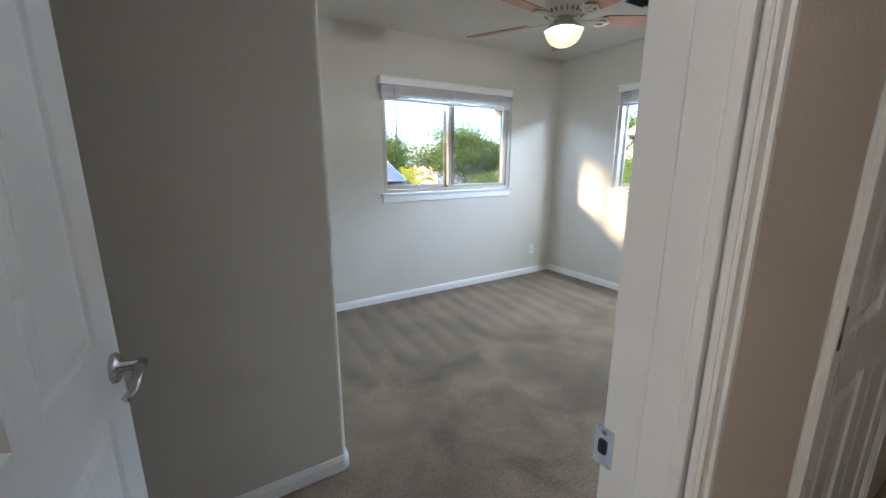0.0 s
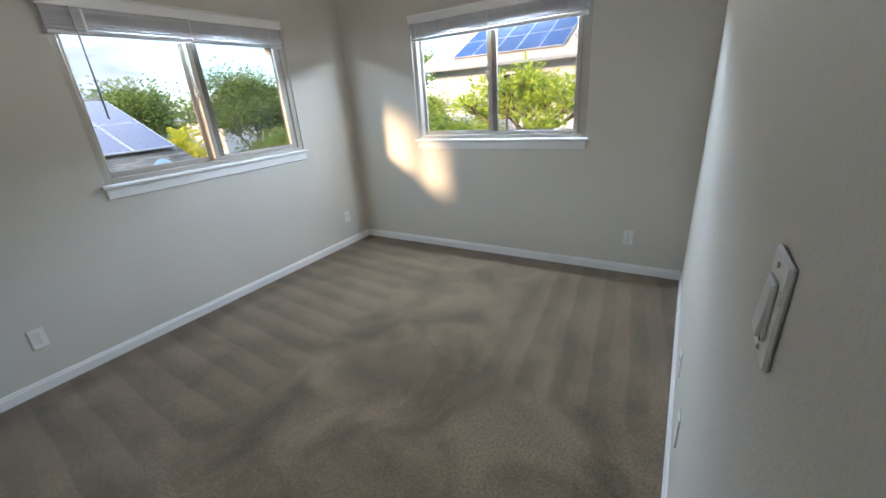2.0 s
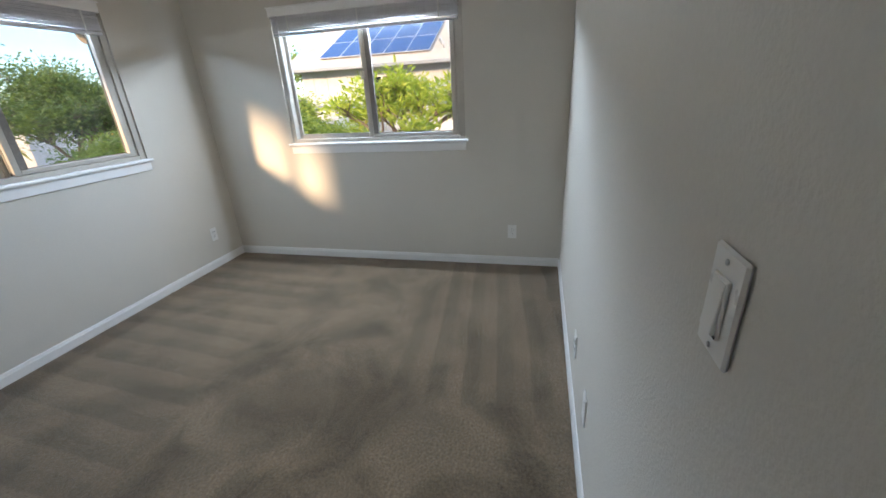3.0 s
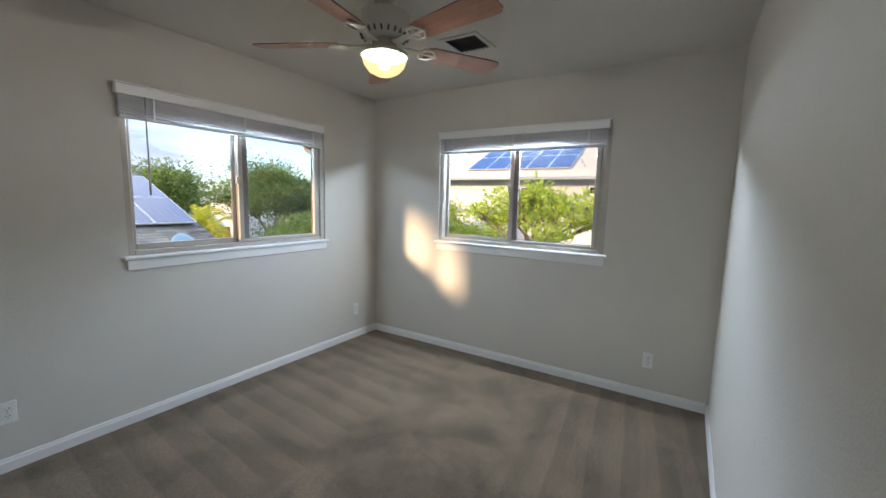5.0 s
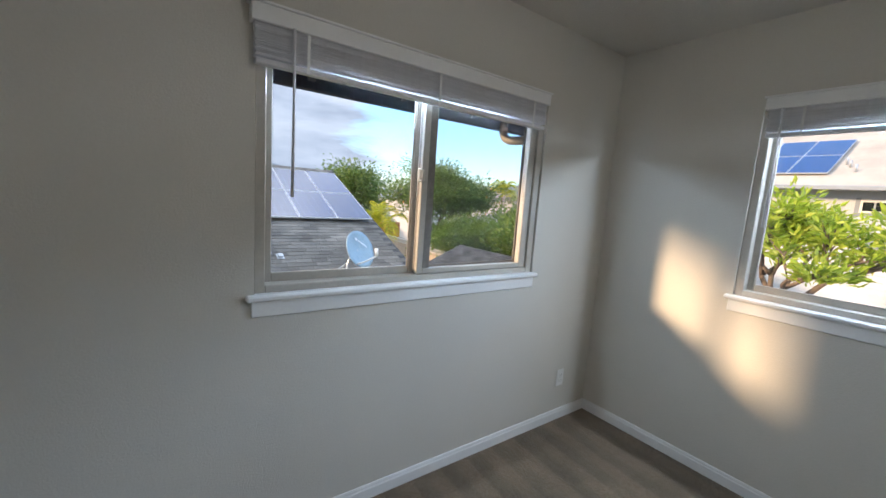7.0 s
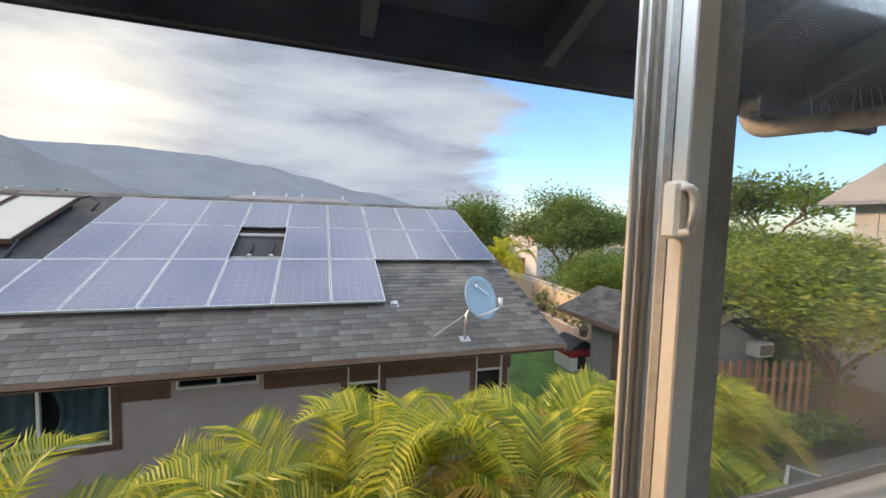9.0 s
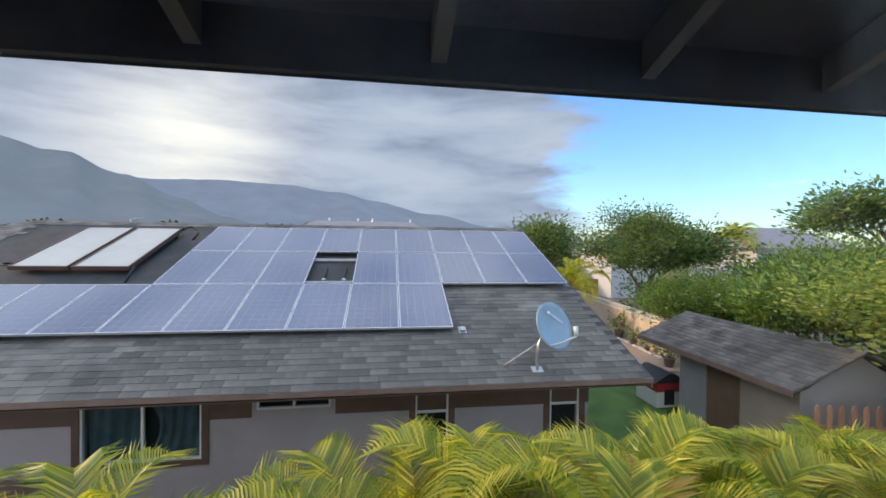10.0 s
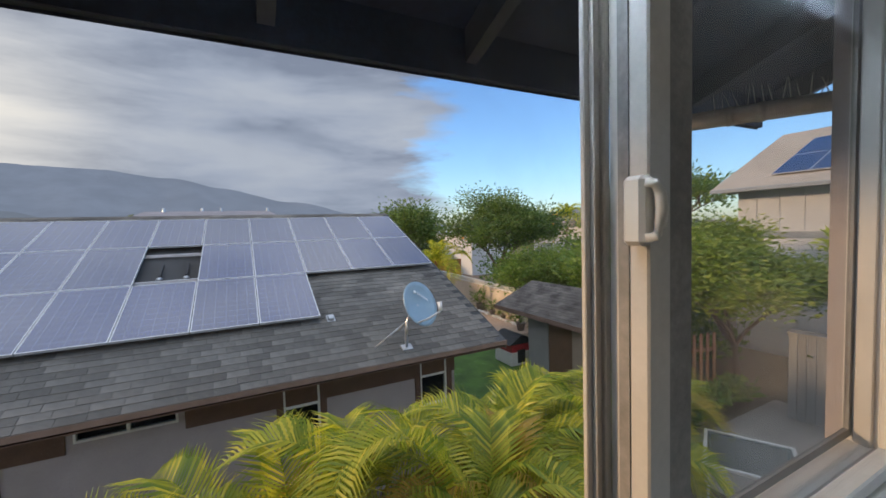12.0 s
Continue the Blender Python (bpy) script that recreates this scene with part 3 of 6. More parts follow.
# ------------------------------------------------------------ windows


def build_window(name, m, label, screen_side=True):
    """A two-pane slider; x along the wall, y outward, origin at the wall's inner face at the left end of the opening, width 1.46."""
    W, z0, z1 = 1.495, WIN_Z0, WIN_Z1
    root = empty(name, m, label, kind="structure")
    fr = bmesh.new()
    bx(fr, (0, 0.012, z0), (0.038, 0.11, z1), 0.003)
    bx(fr, (W - 0.045, 0.012, z0), (W, 0.11, z1), 0.003)
    bx(fr, (0.038, 0.012, z0), (W - 0.045, 0.11, z0 + 0.030), 0.003)
    bx(fr, (0.038, 0.012, z1 - 0.045), (W - 0.045, 0.11, z1), 0.003)
    part("window_frame", fr, VINYL, root)
    # stepped jambs of the track on the sliding side
    tr = bmesh.new()
    bx(tr, (W - 0.062, 0.025, z0 + 0.030), (W - 0.045, 0.05, z1 - 0.045), 0.002)
    bx(tr, (W - 0.056, 0.07, z0 + 0.030), (W - 0.045, 0.098, z1 - 0.045), 0.002)
    part("side_track", tr, VINYL, root)
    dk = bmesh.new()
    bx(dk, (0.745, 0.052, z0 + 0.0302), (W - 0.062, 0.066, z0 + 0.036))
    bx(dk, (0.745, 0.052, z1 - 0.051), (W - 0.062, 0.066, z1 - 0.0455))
    part("track_channel", dk, TRACK, root, "dark track channel")
    # fixed left sash, outside, with a ribbed meeting stile
    fs = bmesh.new()
    bx(fs, (0.038, 0.066, z0 + 0.030), (0.070, 0.082, z1 - 0.045), 0.003)
    bx(fs, (0.679, 0.070, z0 + 0.030), (0.687, 0.076, z1 - 0.045), 0.001)
    bx(fs, (0.687, 0.065, z0 + 0.030), (0.690, 0.082, z1 - 0.045), 0.0008)
    bx(fs, (0.690, 0.069, z0 + 0.030), (0.699, 0.082, z1 - 0.045))
    bx(fs, (0.699, 0.064, z0 + 0.030), (0.709, 0.082, z1 - 0.045), 0.0015)
    bx(fs, (0.070, 0.066, z0 + 0.030), (0.679, 0.082, z0 + 0.066), 0.002)
    bx(fs, (0.070, 0.066, z1 - 0.069), (0.679, 0.082, z1 - 0.045), 0.002)
    part("fixed_sash", fs, VINYL, root)
    g = part("pane", box((0.068, 0.072, z0 + 0.060), (0.680, 0.075, z1 - 0.065)), GLASS, root)
    g.visible_shadow = False
    # sliding right sash, inside
    ss = bmesh.new()
    bx(ss, (0.706, 0.020, z0 + 0.032), (0.739, 0.064, z1 - 0.047), 0.002)
    bx(ss, (W - 0.10, 0.020, z0 + 0.032), (W - 0.064, 0.050, z1 - 0.047), 0.003)
    bx(ss, (0.739, 0.020, z0 + 0.032), (W - 0.10, 0.050, z0 + 0.058), 0.003)
    bx(ss, (0.739, 0.020, z1 - 0.080), (W - 0.10, 0.050, z1 - 0.047), 0.003)
    part("sliding_sash", ss, VINYL, root)
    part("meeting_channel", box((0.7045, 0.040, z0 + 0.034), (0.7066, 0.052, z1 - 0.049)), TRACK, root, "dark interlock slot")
    part("glazing_bead", box((0.739, 0.024, z0 + 0.058), (0.780, 0.046, z1 - 0.080), 0.002), TRACK, root, "dark bead beside the sliding pane")
    g = part("pane", box((0.778, 0.034, z0 + 0.056), (W - 0.098, 0.038, z1 - 0.078)), GLASS, root)
    g.visible_shadow = False
    # latch: a block on the meeting stile with a bowed lever
    lt = part("latch", box((0.686, 0.012, 1.500), (0.7055, 0.034, 1.563), 0.004), LATCH, root, "cream plastic sash latch")
    lb = new("latch_plate", mesh_of("latch_plate", box((0.703, 0.0135, 1.505), (0.719, 0.0199, 1.557), 0.003), LATCH))
    lb.parent = lt
    lv = bmesh.new()
    tube(lv, [(0.691, 0.013, 1.507), (0.6955, 0.007, 1.508), (0.7005, 0.005, 1.518), (0.7015, 0.004, 1.532), (0.7005, 0.005, 1.546), (0.6955, 0.007, 1.555), (0.691, 0.013, 1.556)], [0.0042, 0.0046, 0.0050, 0.0052, 0.0050, 0.0046, 0.0042], 10)
    lever = new("latch_lever", mesh_of("latch_lever", lv, LATCH))
    lever.parent = lt
    if screen_side:
        sc = part("insect_screen", box((0.750, 0.1035, z0 + 0.045), (W - 0.05, 0.1045, z1 - 0.05)), SCREEN, root, "fine grey insect screen")
        sc.visible_shadow = False
        sf = bmesh.new()
        bx(sf, (0.736, 0.100, z0 + 0.042), (0.750, 0.108, z1 - 0.048))
        bx(sf, (W - 0.065, 0.100, z0 + 0.042), (W - 0.05, 0.108, z1 - 0.048))
        bx(sf, (0.750, 0.100, z0 + 0.042), (W - 0.065, 0.108, z0 + 0.058))
        part("screen_frame", sf, TRACK, root)
    # stool and apron
    st = bmesh.new()
    bx(st, (-0.030, -0.034, z0 - 0.022), (W + 0.022, 0.0, z0 + 0.001), 0.006)
    bx(st, (0.001, -0.002, z0 - 0.022), (W - 0.001, 0.05, z0 + 0.001))
    part("window_sill", st, TRIM, root, "white sill board with small horns")
    part("apron", box((-0.012, -0.014, z0 - 0.084), (W + 0.004, -0.0005, z0 - 0.022), 0.003), TRIM, root)
    return root


build_window("window_1", pose(WIN_A, 0, 0), "white vinyl two-pane sliding window in the north wall")
build_window("window_2", pose(0, WIN2_B, 0, 0, 0, -90), "white vinyl two-pane sliding window in the east wall")


def build_blind(m, wand_x, v0, v1):
    """A raised slatted blind under a white valance; local frame as the window's."""
    W = 1.495
    root = empty("window_blind", m, "white slatted blind drawn up under its valance", "blind", "raised window blinds")
    v = bmesh.new()
    bx(v, (v0 + 0.008, -0.050, 1.968), (v1 - 0.008, -0.040, 2.024), 0.003)
    bx(v, (v0 + 0.008, -0.040, 1.968), (v0 + 0.018, -0.001, 2.024), 0.002)
    bx(v, (v1 - 0.018, -0.040, 1.968), (v1 - 0.008, -0.001, 2.024), 0.002)
    bx(v, (v0, -0.056, 2.024), (v1, -0.001, 2.033), 0.002)
    part("valance", v, TRIM, root, "white moulded valance")
    part("headrail", box((v0 + 0.020, -0.038, 1.981), (v1 - 0.020, -0.003, 2.021)), STEEL, root)
    rng = random.Random(7)
    me = None
    z = 1.976
    sl = bmesh.new()
    bx(sl, (v0 + 0.022, -0.038, 0), (v1 - 0.022, -0.002, 0.0032), 0.001)
    me = mesh_of("slat", sl, BLIND)
    for k in range(26):
        z -= 0.0040 + 0.0008 * rng.random()
        s = new("slat", me)
        s.parent = root
        s.matrix_basis = pose(rng.uniform(-0.003, 0.003), rng.uniform(-0.002, 0.002), z, rng.uniform(-2, 2), rng.uniform(-0.12, 0.12), 0)
    part("bottom_rail", box((v0 + 0.022, -0.038, z - 0.024), (v1 - 0.022, -0.002, z - 0.006), 0.003), BLIND, root)
    for cx in (0.16, 0.73, W - 0.16):
        part("ladder_cord", box((cx, -0.0405, z - 0.026), (cx + 0.010, -0.0385, 1.98)), PLASTIC, root)
    wd = bmesh.new()
    tube(wd, [(wand_x, -0.058, 1.97), (wand_x + 0.001, -0.060, 1.8), (wand_x + 0.001, -0.060, 1.402)], [0.0045, 0.0045, 0.006], 8)
    if wand_x > 0:
        part("tilt_wand", wd, BLIND, root, "thin grey tilt wand")
    return root


build_blind(pose(WIN_A, 0, 0), 0.111, -0.030, 1.462)
build_blind(pose(0, WIN2_B, 0, 0, 0, -90), 0.09, 0.008, 1.491)

# ------------------------------------------------------------ doorway and door
jamb = bmesh.new()
bx(jamb, (XJ, YS - TS - 0.004, 0), (XJ + 0.0195, YS + 0.024, DOOR_H), 0.002)
bx(jamb, (XH - 0.0195, YS - TS - 0.004, 0), (XH, YS + 0.024, DOOR_H), 0.002)
bx(jamb, (XH - 0.0195, YS - TS - 0.004, DOOR_H), (XJ + 0.0195, YS + 0.024, DOOR_H + 0.0195), 0.002)
door_frame = structure("door_frame_1", jamb, TRIM, "white painted door frame")
stop = bmesh.new()
bx(stop, (XJ - 0.006, YS - 0.080, 0), (XJ - 0.0005, YS - 0.036, DOOR_H - 0.001), 0.002)
bx(stop, (XH + 0.0005, YS - 0.080, 0), (XH + 0.006, YS - 0.036, DOOR_H - 0.001), 0.002)
bx(stop, (XH + 0.006, YS - 0.080, DOOR_H - 0.012), (XJ - 0.006, YS - 0.036, DOOR_H - 0.0005), 0.002)
part("door_stop", stop, TRIM, door_frame)


def casing(x0, x1, ztop, y, ny, w=0.057, thick=0.0):
    """Moulded casing round an opening x0..x1 on the wall face y; ny is the way out of the wall."""
    bm = bmesh.new()
    for lo, hi, t in ((0.005, w, 0.009), (0.012, w - 0.004, 0.013), (0.034, w - 0.008, 0.017)):
        a, b = y, y + ny * (t + thick)
        bx(bm, (x1 + lo, min(a, b), 0), (x1 + hi, max(a, b), ztop + hi), 0.0025)
        bx(bm, (x0 - hi, min(a, b), 0), (x0 - lo, max(a, b), ztop + hi), 0.0025)
        bx(bm, (x0 - lo, min(a, b), ztop + lo), (x1 + lo, max(a, b), ztop + hi), 0.0025)
    return bm


part("casing", casing(XH, XJ, DOOR_H, YS + 0.0005, 1, 0.057, 0.010), TRIM, door_frame)
part("casing", casing(XH, XJ, DOOR_H, YS - TS - 0.0085, -1), TRIM, door_frame)
sp = bmesh.new()
prism(sp, [(-0.013, -0.033), (0.013, -0.033), (0.016, -0.030), (0.016, 0.030), (0.013, 0.033), (-0.013, 0.033), (-0.016, 0.030), (-0.016, -0.030)], 0, 0.0022)
strike = part("strike_plate", sp, CHROME, door_frame, "chrome strike plate")
strike.matrix_basis = Matrix(((0, 0, -1, XJ - 0.0005), (1, 0, 0, YS + 0.019), (0, 1, 0, 0.900), (0, 0, 0, 1)))
for nm, a, b in (("strike_hole", (-0.006, -0.012, 0.0021), (0.008, 0.012, 0.0032)),):
    h = new(nm, mesh_of(nm, box(a, b, 0.002), SLOT))
    h.parent = strike
for z in (-0.025, 0.025):
    h = new("screw", mesh_of("screw", lathe(bmesh.new(), [(0.0042, 0.002), (0.0042, 0.0030), (0.002, 0.0036)], (0, z, 0), 10), STEEL))
    h.parent = strike


def raised_panel(bm, x0, x1, z0, z1, y, out):
    """A sunk field with a raised centre on a door face."""
    steps = [(0.0, 0.0), (0.008, -0.007), (0.016, -0.007), (0.040, -0.001)]
    rings = []
    for inset, dep in steps:
        yy = y + out * dep
        rings.append([bm.verts.new(c) for c in ((x0 + inset, yy, z0 + inset), (x1 - inset, yy, z0 + inset), (x1 - inset, yy, z1 - inset), (x0 + inset, yy, z1 - inset))])
    for r0, r1 in zip(rings, rings[1:]):
        for k in range(4):
            bm.faces.new((r0[k], r0[(k + 1) % 4], r1[(k + 1) % 4], r1[k]))
    bm.faces.new(rings[-1])
    bmesh.ops.recalc_face_normals(bm, faces=bm.faces)


def build_door(name, m, label):
    """A six-panel leaf, x from the hinge to the free edge, y across its thickness."""
    W, Hh, th = 0.757, 2.025, 0.035
    root = empty(name, m, label, kind="structure")
    bm = bmesh.new()
    cols = ((0.105, 0.335), (0.422, 0.652))
    rows = ((0.20, 0.83), (0.98, 1.60), (1.71, 1.91))
    xs = [0, 0.105, 0.335, 0.422, 0.652, W]
    zs = [0.008, 0.20, 0.83, 0.98, 1.60, 1.71, 1.91, Hh]
    fields = {(a, c) for a in (1, 3) for c in (1, 3, 5)}
    for i in range(5):
        for j in range(7):
            if (i, j) in fields:
                bx(bm, (xs[i], 0.009, zs[j]), (xs[i + 1], th - 0.009, zs[j + 1]))
            else:
                bx(bm, (xs[i], 0, zs[j]), (xs[i + 1], th, zs[j + 1]))
    bmesh.ops.remove_doubles(bm, verts=bm.verts, dist=0.0003)
    part("leaf", bm, DOORPAINT, root)
    for a, b in cols:
        for c, d in rows:
            for y, out in ((0.0, -1), (th, 1)):
                pb = bmesh.new()
                raised_panel(pb, a, b, c, d, y, out)
                part("panel", pb, DOORPAINT, root)
    for y, s in ((0.0, -1), (th, 1)):
        hb = bmesh.new()
        lathe(hb, [(0.033, 0.0), (0.033, 0.006), (0.028, 0.010), (0.012, 0.012), (0.011, 0.045)], (0, 0, 0), 24)
        bmesh.ops.transform(hb, matrix=move(W - 0.050, y, 0.905) @ turn("X", 90 if s < 0 else -90), verts=hb.verts)
        rose = part("rose", hb, CHROME, root, "polished chrome door rose")
        lv = bmesh.new()
        yy = y + s * 0.05
        tube(lv, [(W - 0.043, yy, 0.905), (W - 0.085, yy, 0.906), (W - 0.12, yy + s * 0.004, 0.901), (W - 0.150, yy + s * 0.002, 0.893), (W - 0.165, yy - s * 0.008, 0.885)],
             [0.011, 0.0105, 0.0095, 0.0085, 0.0075], 10)
        o = new("lever", mesh_of("lever", lv, CHROME))
        o.parent = rose
    part("latch_plate", box((W - 0.0002, 0.006, 0.870), (W + 0.0016, th - 0.006, 0.940), 0.0005), CHROME, root)
    part("latch_bolt", box((W + 0.001, 0.011, 0.893), (W + 0.011, th - 0.012, 0.917), 0.003), CHROME, root)
    for z in (0.2, 1.02, 1.83):
        hg = bmesh.new()
        tube(hg, [(-0.004, -0.005, z - 0.045), (-0.004, -0.005, z + 0.045)], 0.006, 10)
        part("hinge", hg, CHROME, root)
    return root


build_door("door_1", pose(XH + 0.004, YS + 0.01, 0.0, 0, 0, 84.0), "white six-panel door standing open, with a chrome lever")
# the next doorway along the hallway
fr2 = structure("door_frame_2", casing(-2.60, -1.835, DOOR_H, YS - TS - 0.0085, -1), TRIM, "white casing of the next hallway door")
build_door("door_2", pose(-2.597, YS - TS - 0.012, 0.0), "closed white six-panel hallway door")

# ------------------------------------------------------------ outlets and switch


def wall_plate(bm):
    bx(bm, (-0.035, 0, -0.0575), (0.035, 0.0055, 0.0575), 0.0025)
    return bm


def build_outlet(m, label="white duplex outlet on a white wall plate", horizontal=False):
    root = empty("electrical_outlet", m, label, "outlet", "wall outlets")
    part("cover_plate", wall_plate(bmesh.new()), PLASTIC, root)
    for z in (0.0195, -0.0195):
        rc = part("receptacle", box((-0.0165, 0.005, z - 0.0135), (0.0165, 0.0085, z + 0.0135), 0.003), PLASTIC, root)
        sb = bmesh.new()
        bx(sb, (-0.0075, 0.0082, z + 0.000), (-0.0055, 0.0089, z + 0.009))
        bx(sb, (0.0055, 0.0082, z + 0.001), (0.0075, 0.0089, z + 0.008))
        bx(sb, (-0.002, 0.0082, z - 0.009), (0.002, 0.0089, z - 0.005))
        o = new("slots", mesh_of("slots", sb, SLOT))
        o.parent = rc
    part("screw", lathe(bmesh.new(), [(0.0034, 0.0), (0.0034, 0.0012), (0.001, 0.0018)], (0, 0, 0), 10), STEEL, root).matrix_basis = move(0, 0.0055, 0) @ turn("X", -90)
    return root


N_FACE, E_FACE, S_FACE = 180, 90, 0
build_outlet(pose(-2.728, -0.0005, 0.304, 0, 0, 180))
build_outlet(pose(-0.301, -0.0005, 0.297, 0, 0, 180))
build_outlet(pose(-0.0005, -2.643, 0.292, 0, 0, 90))
build_outlet(pose(-1.500, YS + 0.0005, 0.300, 0, 0, 0))
blank = empty("cable_plate", pose(-1.900, YS + 0.0005, 0.310), "blank white cable wall plate above the baseboard", "wall plate")
part("cover_plate", wall_plate(bmesh.new()), PLASTIC, blank)
part("screw", lathe(bmesh.new(), [(0.0034, 0.0), (0.0034, 0.0012), (0.001, 0.0018)], (0, 0, 0), 10), STEEL, blank).matrix_basis = move(0, 0.0055, 0.03) @ turn("X", -90)

sw = empty("light_switch", pose(-2.652, YS + 0.0005, 1.168), "white rocker light switch on a wall plate", "light switch")
sb = bmesh.new()
bx(sb, (-0.035, 0, -0.060), (0.035, 0.0065, 0.060), 0.003)
part("cover_plate", sb, PLASTIC, sw)
rk = bmesh.new()
bx(rk, (-0.0165, 0.007, -0.033), (0.0165, 0.0105, 0.033), 0.001)
part("rocker_frame", rk, PLASTIC, sw)
rk = bmesh.new()
bx(rk, (-0.0145, 0.009, -0.030), (0.0145, 0.0135, 0.030), 0.001, turn("X", 4))
part("rocker", rk, PLASTIC, sw)
part("rocker_gap", box((-0.0155, 0.0095, -0.0325), (0.0155, 0.0110, -0.029)), SLOT, sw)
for z in (-0.048, 0.048):
    part("screw", lathe(bmesh.new(), [(0.0034, 0.0), (0.0034, 0.0012), (0.001, 0.0018)], (0, 0, 0), 10), STEEL, sw).matrix_basis = move(0, 0.0075, z) @ turn("X", -90)

# ------------------------------------------------------------ ceiling fan and vent
FX, FY = -1.60, -1.48
fan = empty("ceiling_fan", pose(FX, FY, H), "white ceiling fan with reddish wood blades and a lit bowl", "ceiling fan")
part("canopy", lathe(bmesh.new(), [(0.068, 0.0), (0.067, -0.014), (0.062, -0.042), (0.050, -0.064), (0.030, -0.072), (0.016, -0.074)]), FAN_WHITE, fan)
part("canopy_collar", lathe(bmesh.new(), [(0.016, -0.070), (0.030, -0.076), (0.030, -0.086), (0.016, -0.090)], (0, 0, 0), 18), BROWN, fan, "dark rubber collar")
part("downrod", lathe(bmesh.new(), [(0.0125, -0.07), (0.0125, -0.112)], (0, 0, 0), 14), FAN_WHITE, fan)
mh = part("motor_housing", lathe(bmesh.new(), [(0.03, -0.104), (0.104, -0.108), (0.120, -0.116), (0.124, -0.126), (0.124, -0.182), (0.119, -0.198), (0.095, -0.228), (0.060, -0.236)]), FAN_WHITE, fan)
vb = bmesh.new()
for k in range(22):
    bx(vb, (0.100, -0.004, -0.222), (0.119, 0.004, -0.200), 0.002, turn("Z", k * 360 / 22))
o = tagged(new("housing_vents", mesh_of("housing_vents", vb, POT)), kind="stuff")
o.parent = mh
part("switch_housing", lathe(bmesh.new(), [(0.060, -0.234), (0.064, -0.266), (0.096, -0.282), (0.112, -0.294), (0.114, -0.308)]), FAN_WHITE, fan)
part("light_bowl", lathe(bmesh.new(), [(0.110, -0.306), (0.109, -0.318), (0.099, -0.348), (0.076, -0.376), (0.044, -0.393), (0.018, -0.398), (0.0, -0.399)]), FAN_GLASS, fan, "glowing frosted glass bowl")
part("bulb", lathe(bmesh.new(), [(0.0, -0.312), (0.020, -0.318), (0.030, -0.334), (0.024, -0.356), (0.0, -0.366)], (0, 0, 0), 16), BULB, fan, "bright lit bulb")
for q in (20, 140, 260):
    part("bowl_screw", box((0.110, -0.004, -0.314), (0.121, 0.004, -0.306), 0.002, turn("Z", q)), BROWN, fan)


def blade_mesh():
    out = [(0.225, -0.046), (0.26, -0.056), (0.61, -0.070), (0.645, -0.064), (0.660, -0.046), (0.660, 0.046), (0.645, 0.064), (0.61, 0.070), (0.26, 0.056), (0.225, 0.046)]
    return mesh_of("blade", prism(bmesh.new(), out, -0.003, 0.003), FAN_WOOD)


def iron_mesh():
    bm = bmesh.new()
    bx(bm, (0.070, -0.016, -0.004), (0.192, 0.016, 0.004), 0.002)
    tube(bm, [(0.185, 0.0, 0), (0.200, -0.040, 0), (0.245, -0.042, 0), (0.280, 0.0, 0), (0.245, 0.042, 0), (0.200, 0.040, 0), (0.185, 0.0, 0)], 0.007, 7)
    bx(bm, (0.19, -0.006, -0.004), (0.285, 0.006, 0.004), 0.002)
    return mesh_of("blade_iron", bm, FAN_WHITE)


BLADE, IRON = blade_mesh(), iron_mesh()
for k in range(5):
    q = -28.5 + 72 * k
    b = new("blade", BLADE)
    b.parent = fan
    b.matrix_basis = turn("Z", q) @ move(0, 0, -0.246) @ turn("X", -12)
    i = new("blade_iron", IRON)
    i.parent = b
    i.matrix_basis = move(0, 0, -0.009)

vent = empty("ceiling_vent", pose(-0.85, -1.52, H), "square white ceiling vent with dark slots", "vent")
vf = bmesh.new()
for a, b in (((-0.135, -0.135), (0.135, -0.105)), ((-0.135, 0.105), (0.135, 0.135)), ((-0.135, -0.105), (-0.105, 0.105)), ((0.105, -0.105), (0.135, 0.105))):
    bx(vf, (*a, -0.009), (*b, -0.0005), 0.002)
part("frame", vf, CEIL, vent)
part("duct", box((-0.105, -0.105, -0.002), (0.105, 0.105, -0.0006)), VENT_DARK, vent)
slat = mesh_of("slat", box((-0.105, -0.010, -0.0012), (0.105, 0.010, 0.0012)), VENT_DARK)
for k in range(7):
    s = new("slat", slat)
    s.parent = vent
    s.matrix_basis = pose(0, -0.09 + 0.03 * k, -0.008, 40)

# added glowing disc, never in view, that brightens the hallway
hl = empty("hall_ceiling_light", pose(-4.6, -3.8, H), "added glowing fill light in the hallway, out of view", "ceiling light")
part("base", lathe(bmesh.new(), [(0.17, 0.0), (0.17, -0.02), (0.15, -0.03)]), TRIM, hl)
part("diffuser", lathe(bmesh.new(), [(0.15, -0.03), (0.14, -0.06), (0.09, -0.085), (0.0, -0.095)]), glow_material("hall_fill_glow", (1.0, 0.86, 0.70), 16.0), hl)

# ------------------------------------------------------------ our house from outside
outer = bmesh.new()
bx(outer, (-5.72, T + 0.002, GZ), (T + 0.03, T + 0.03, 1.02))
bx(outer, (-5.72, T + 0.002, 2.01), (T + 0.03, T + 0.03, 2.40))
bx(outer, (-5.72, T + 0.002, 1.02), (WIN_A - 0.01, T + 0.03, 2.01))
bx(outer, (WIN_B + 0.01, T + 0.002, 1.02), (T + 0.03, T + 0.03, 2.01))
bx(outer, (T + 0.002, -4.62, GZ), (T + 0.03, T + 0.002, 1.02))
bx(outer, (T + 0.002, -4.62, 2.01), (T + 0.03, T + 0.002, 2.40))
bx(outer, (T + 0.002, -4.62, 1.02), (T + 0.03, WIN2_A - 0.01, 2.01))
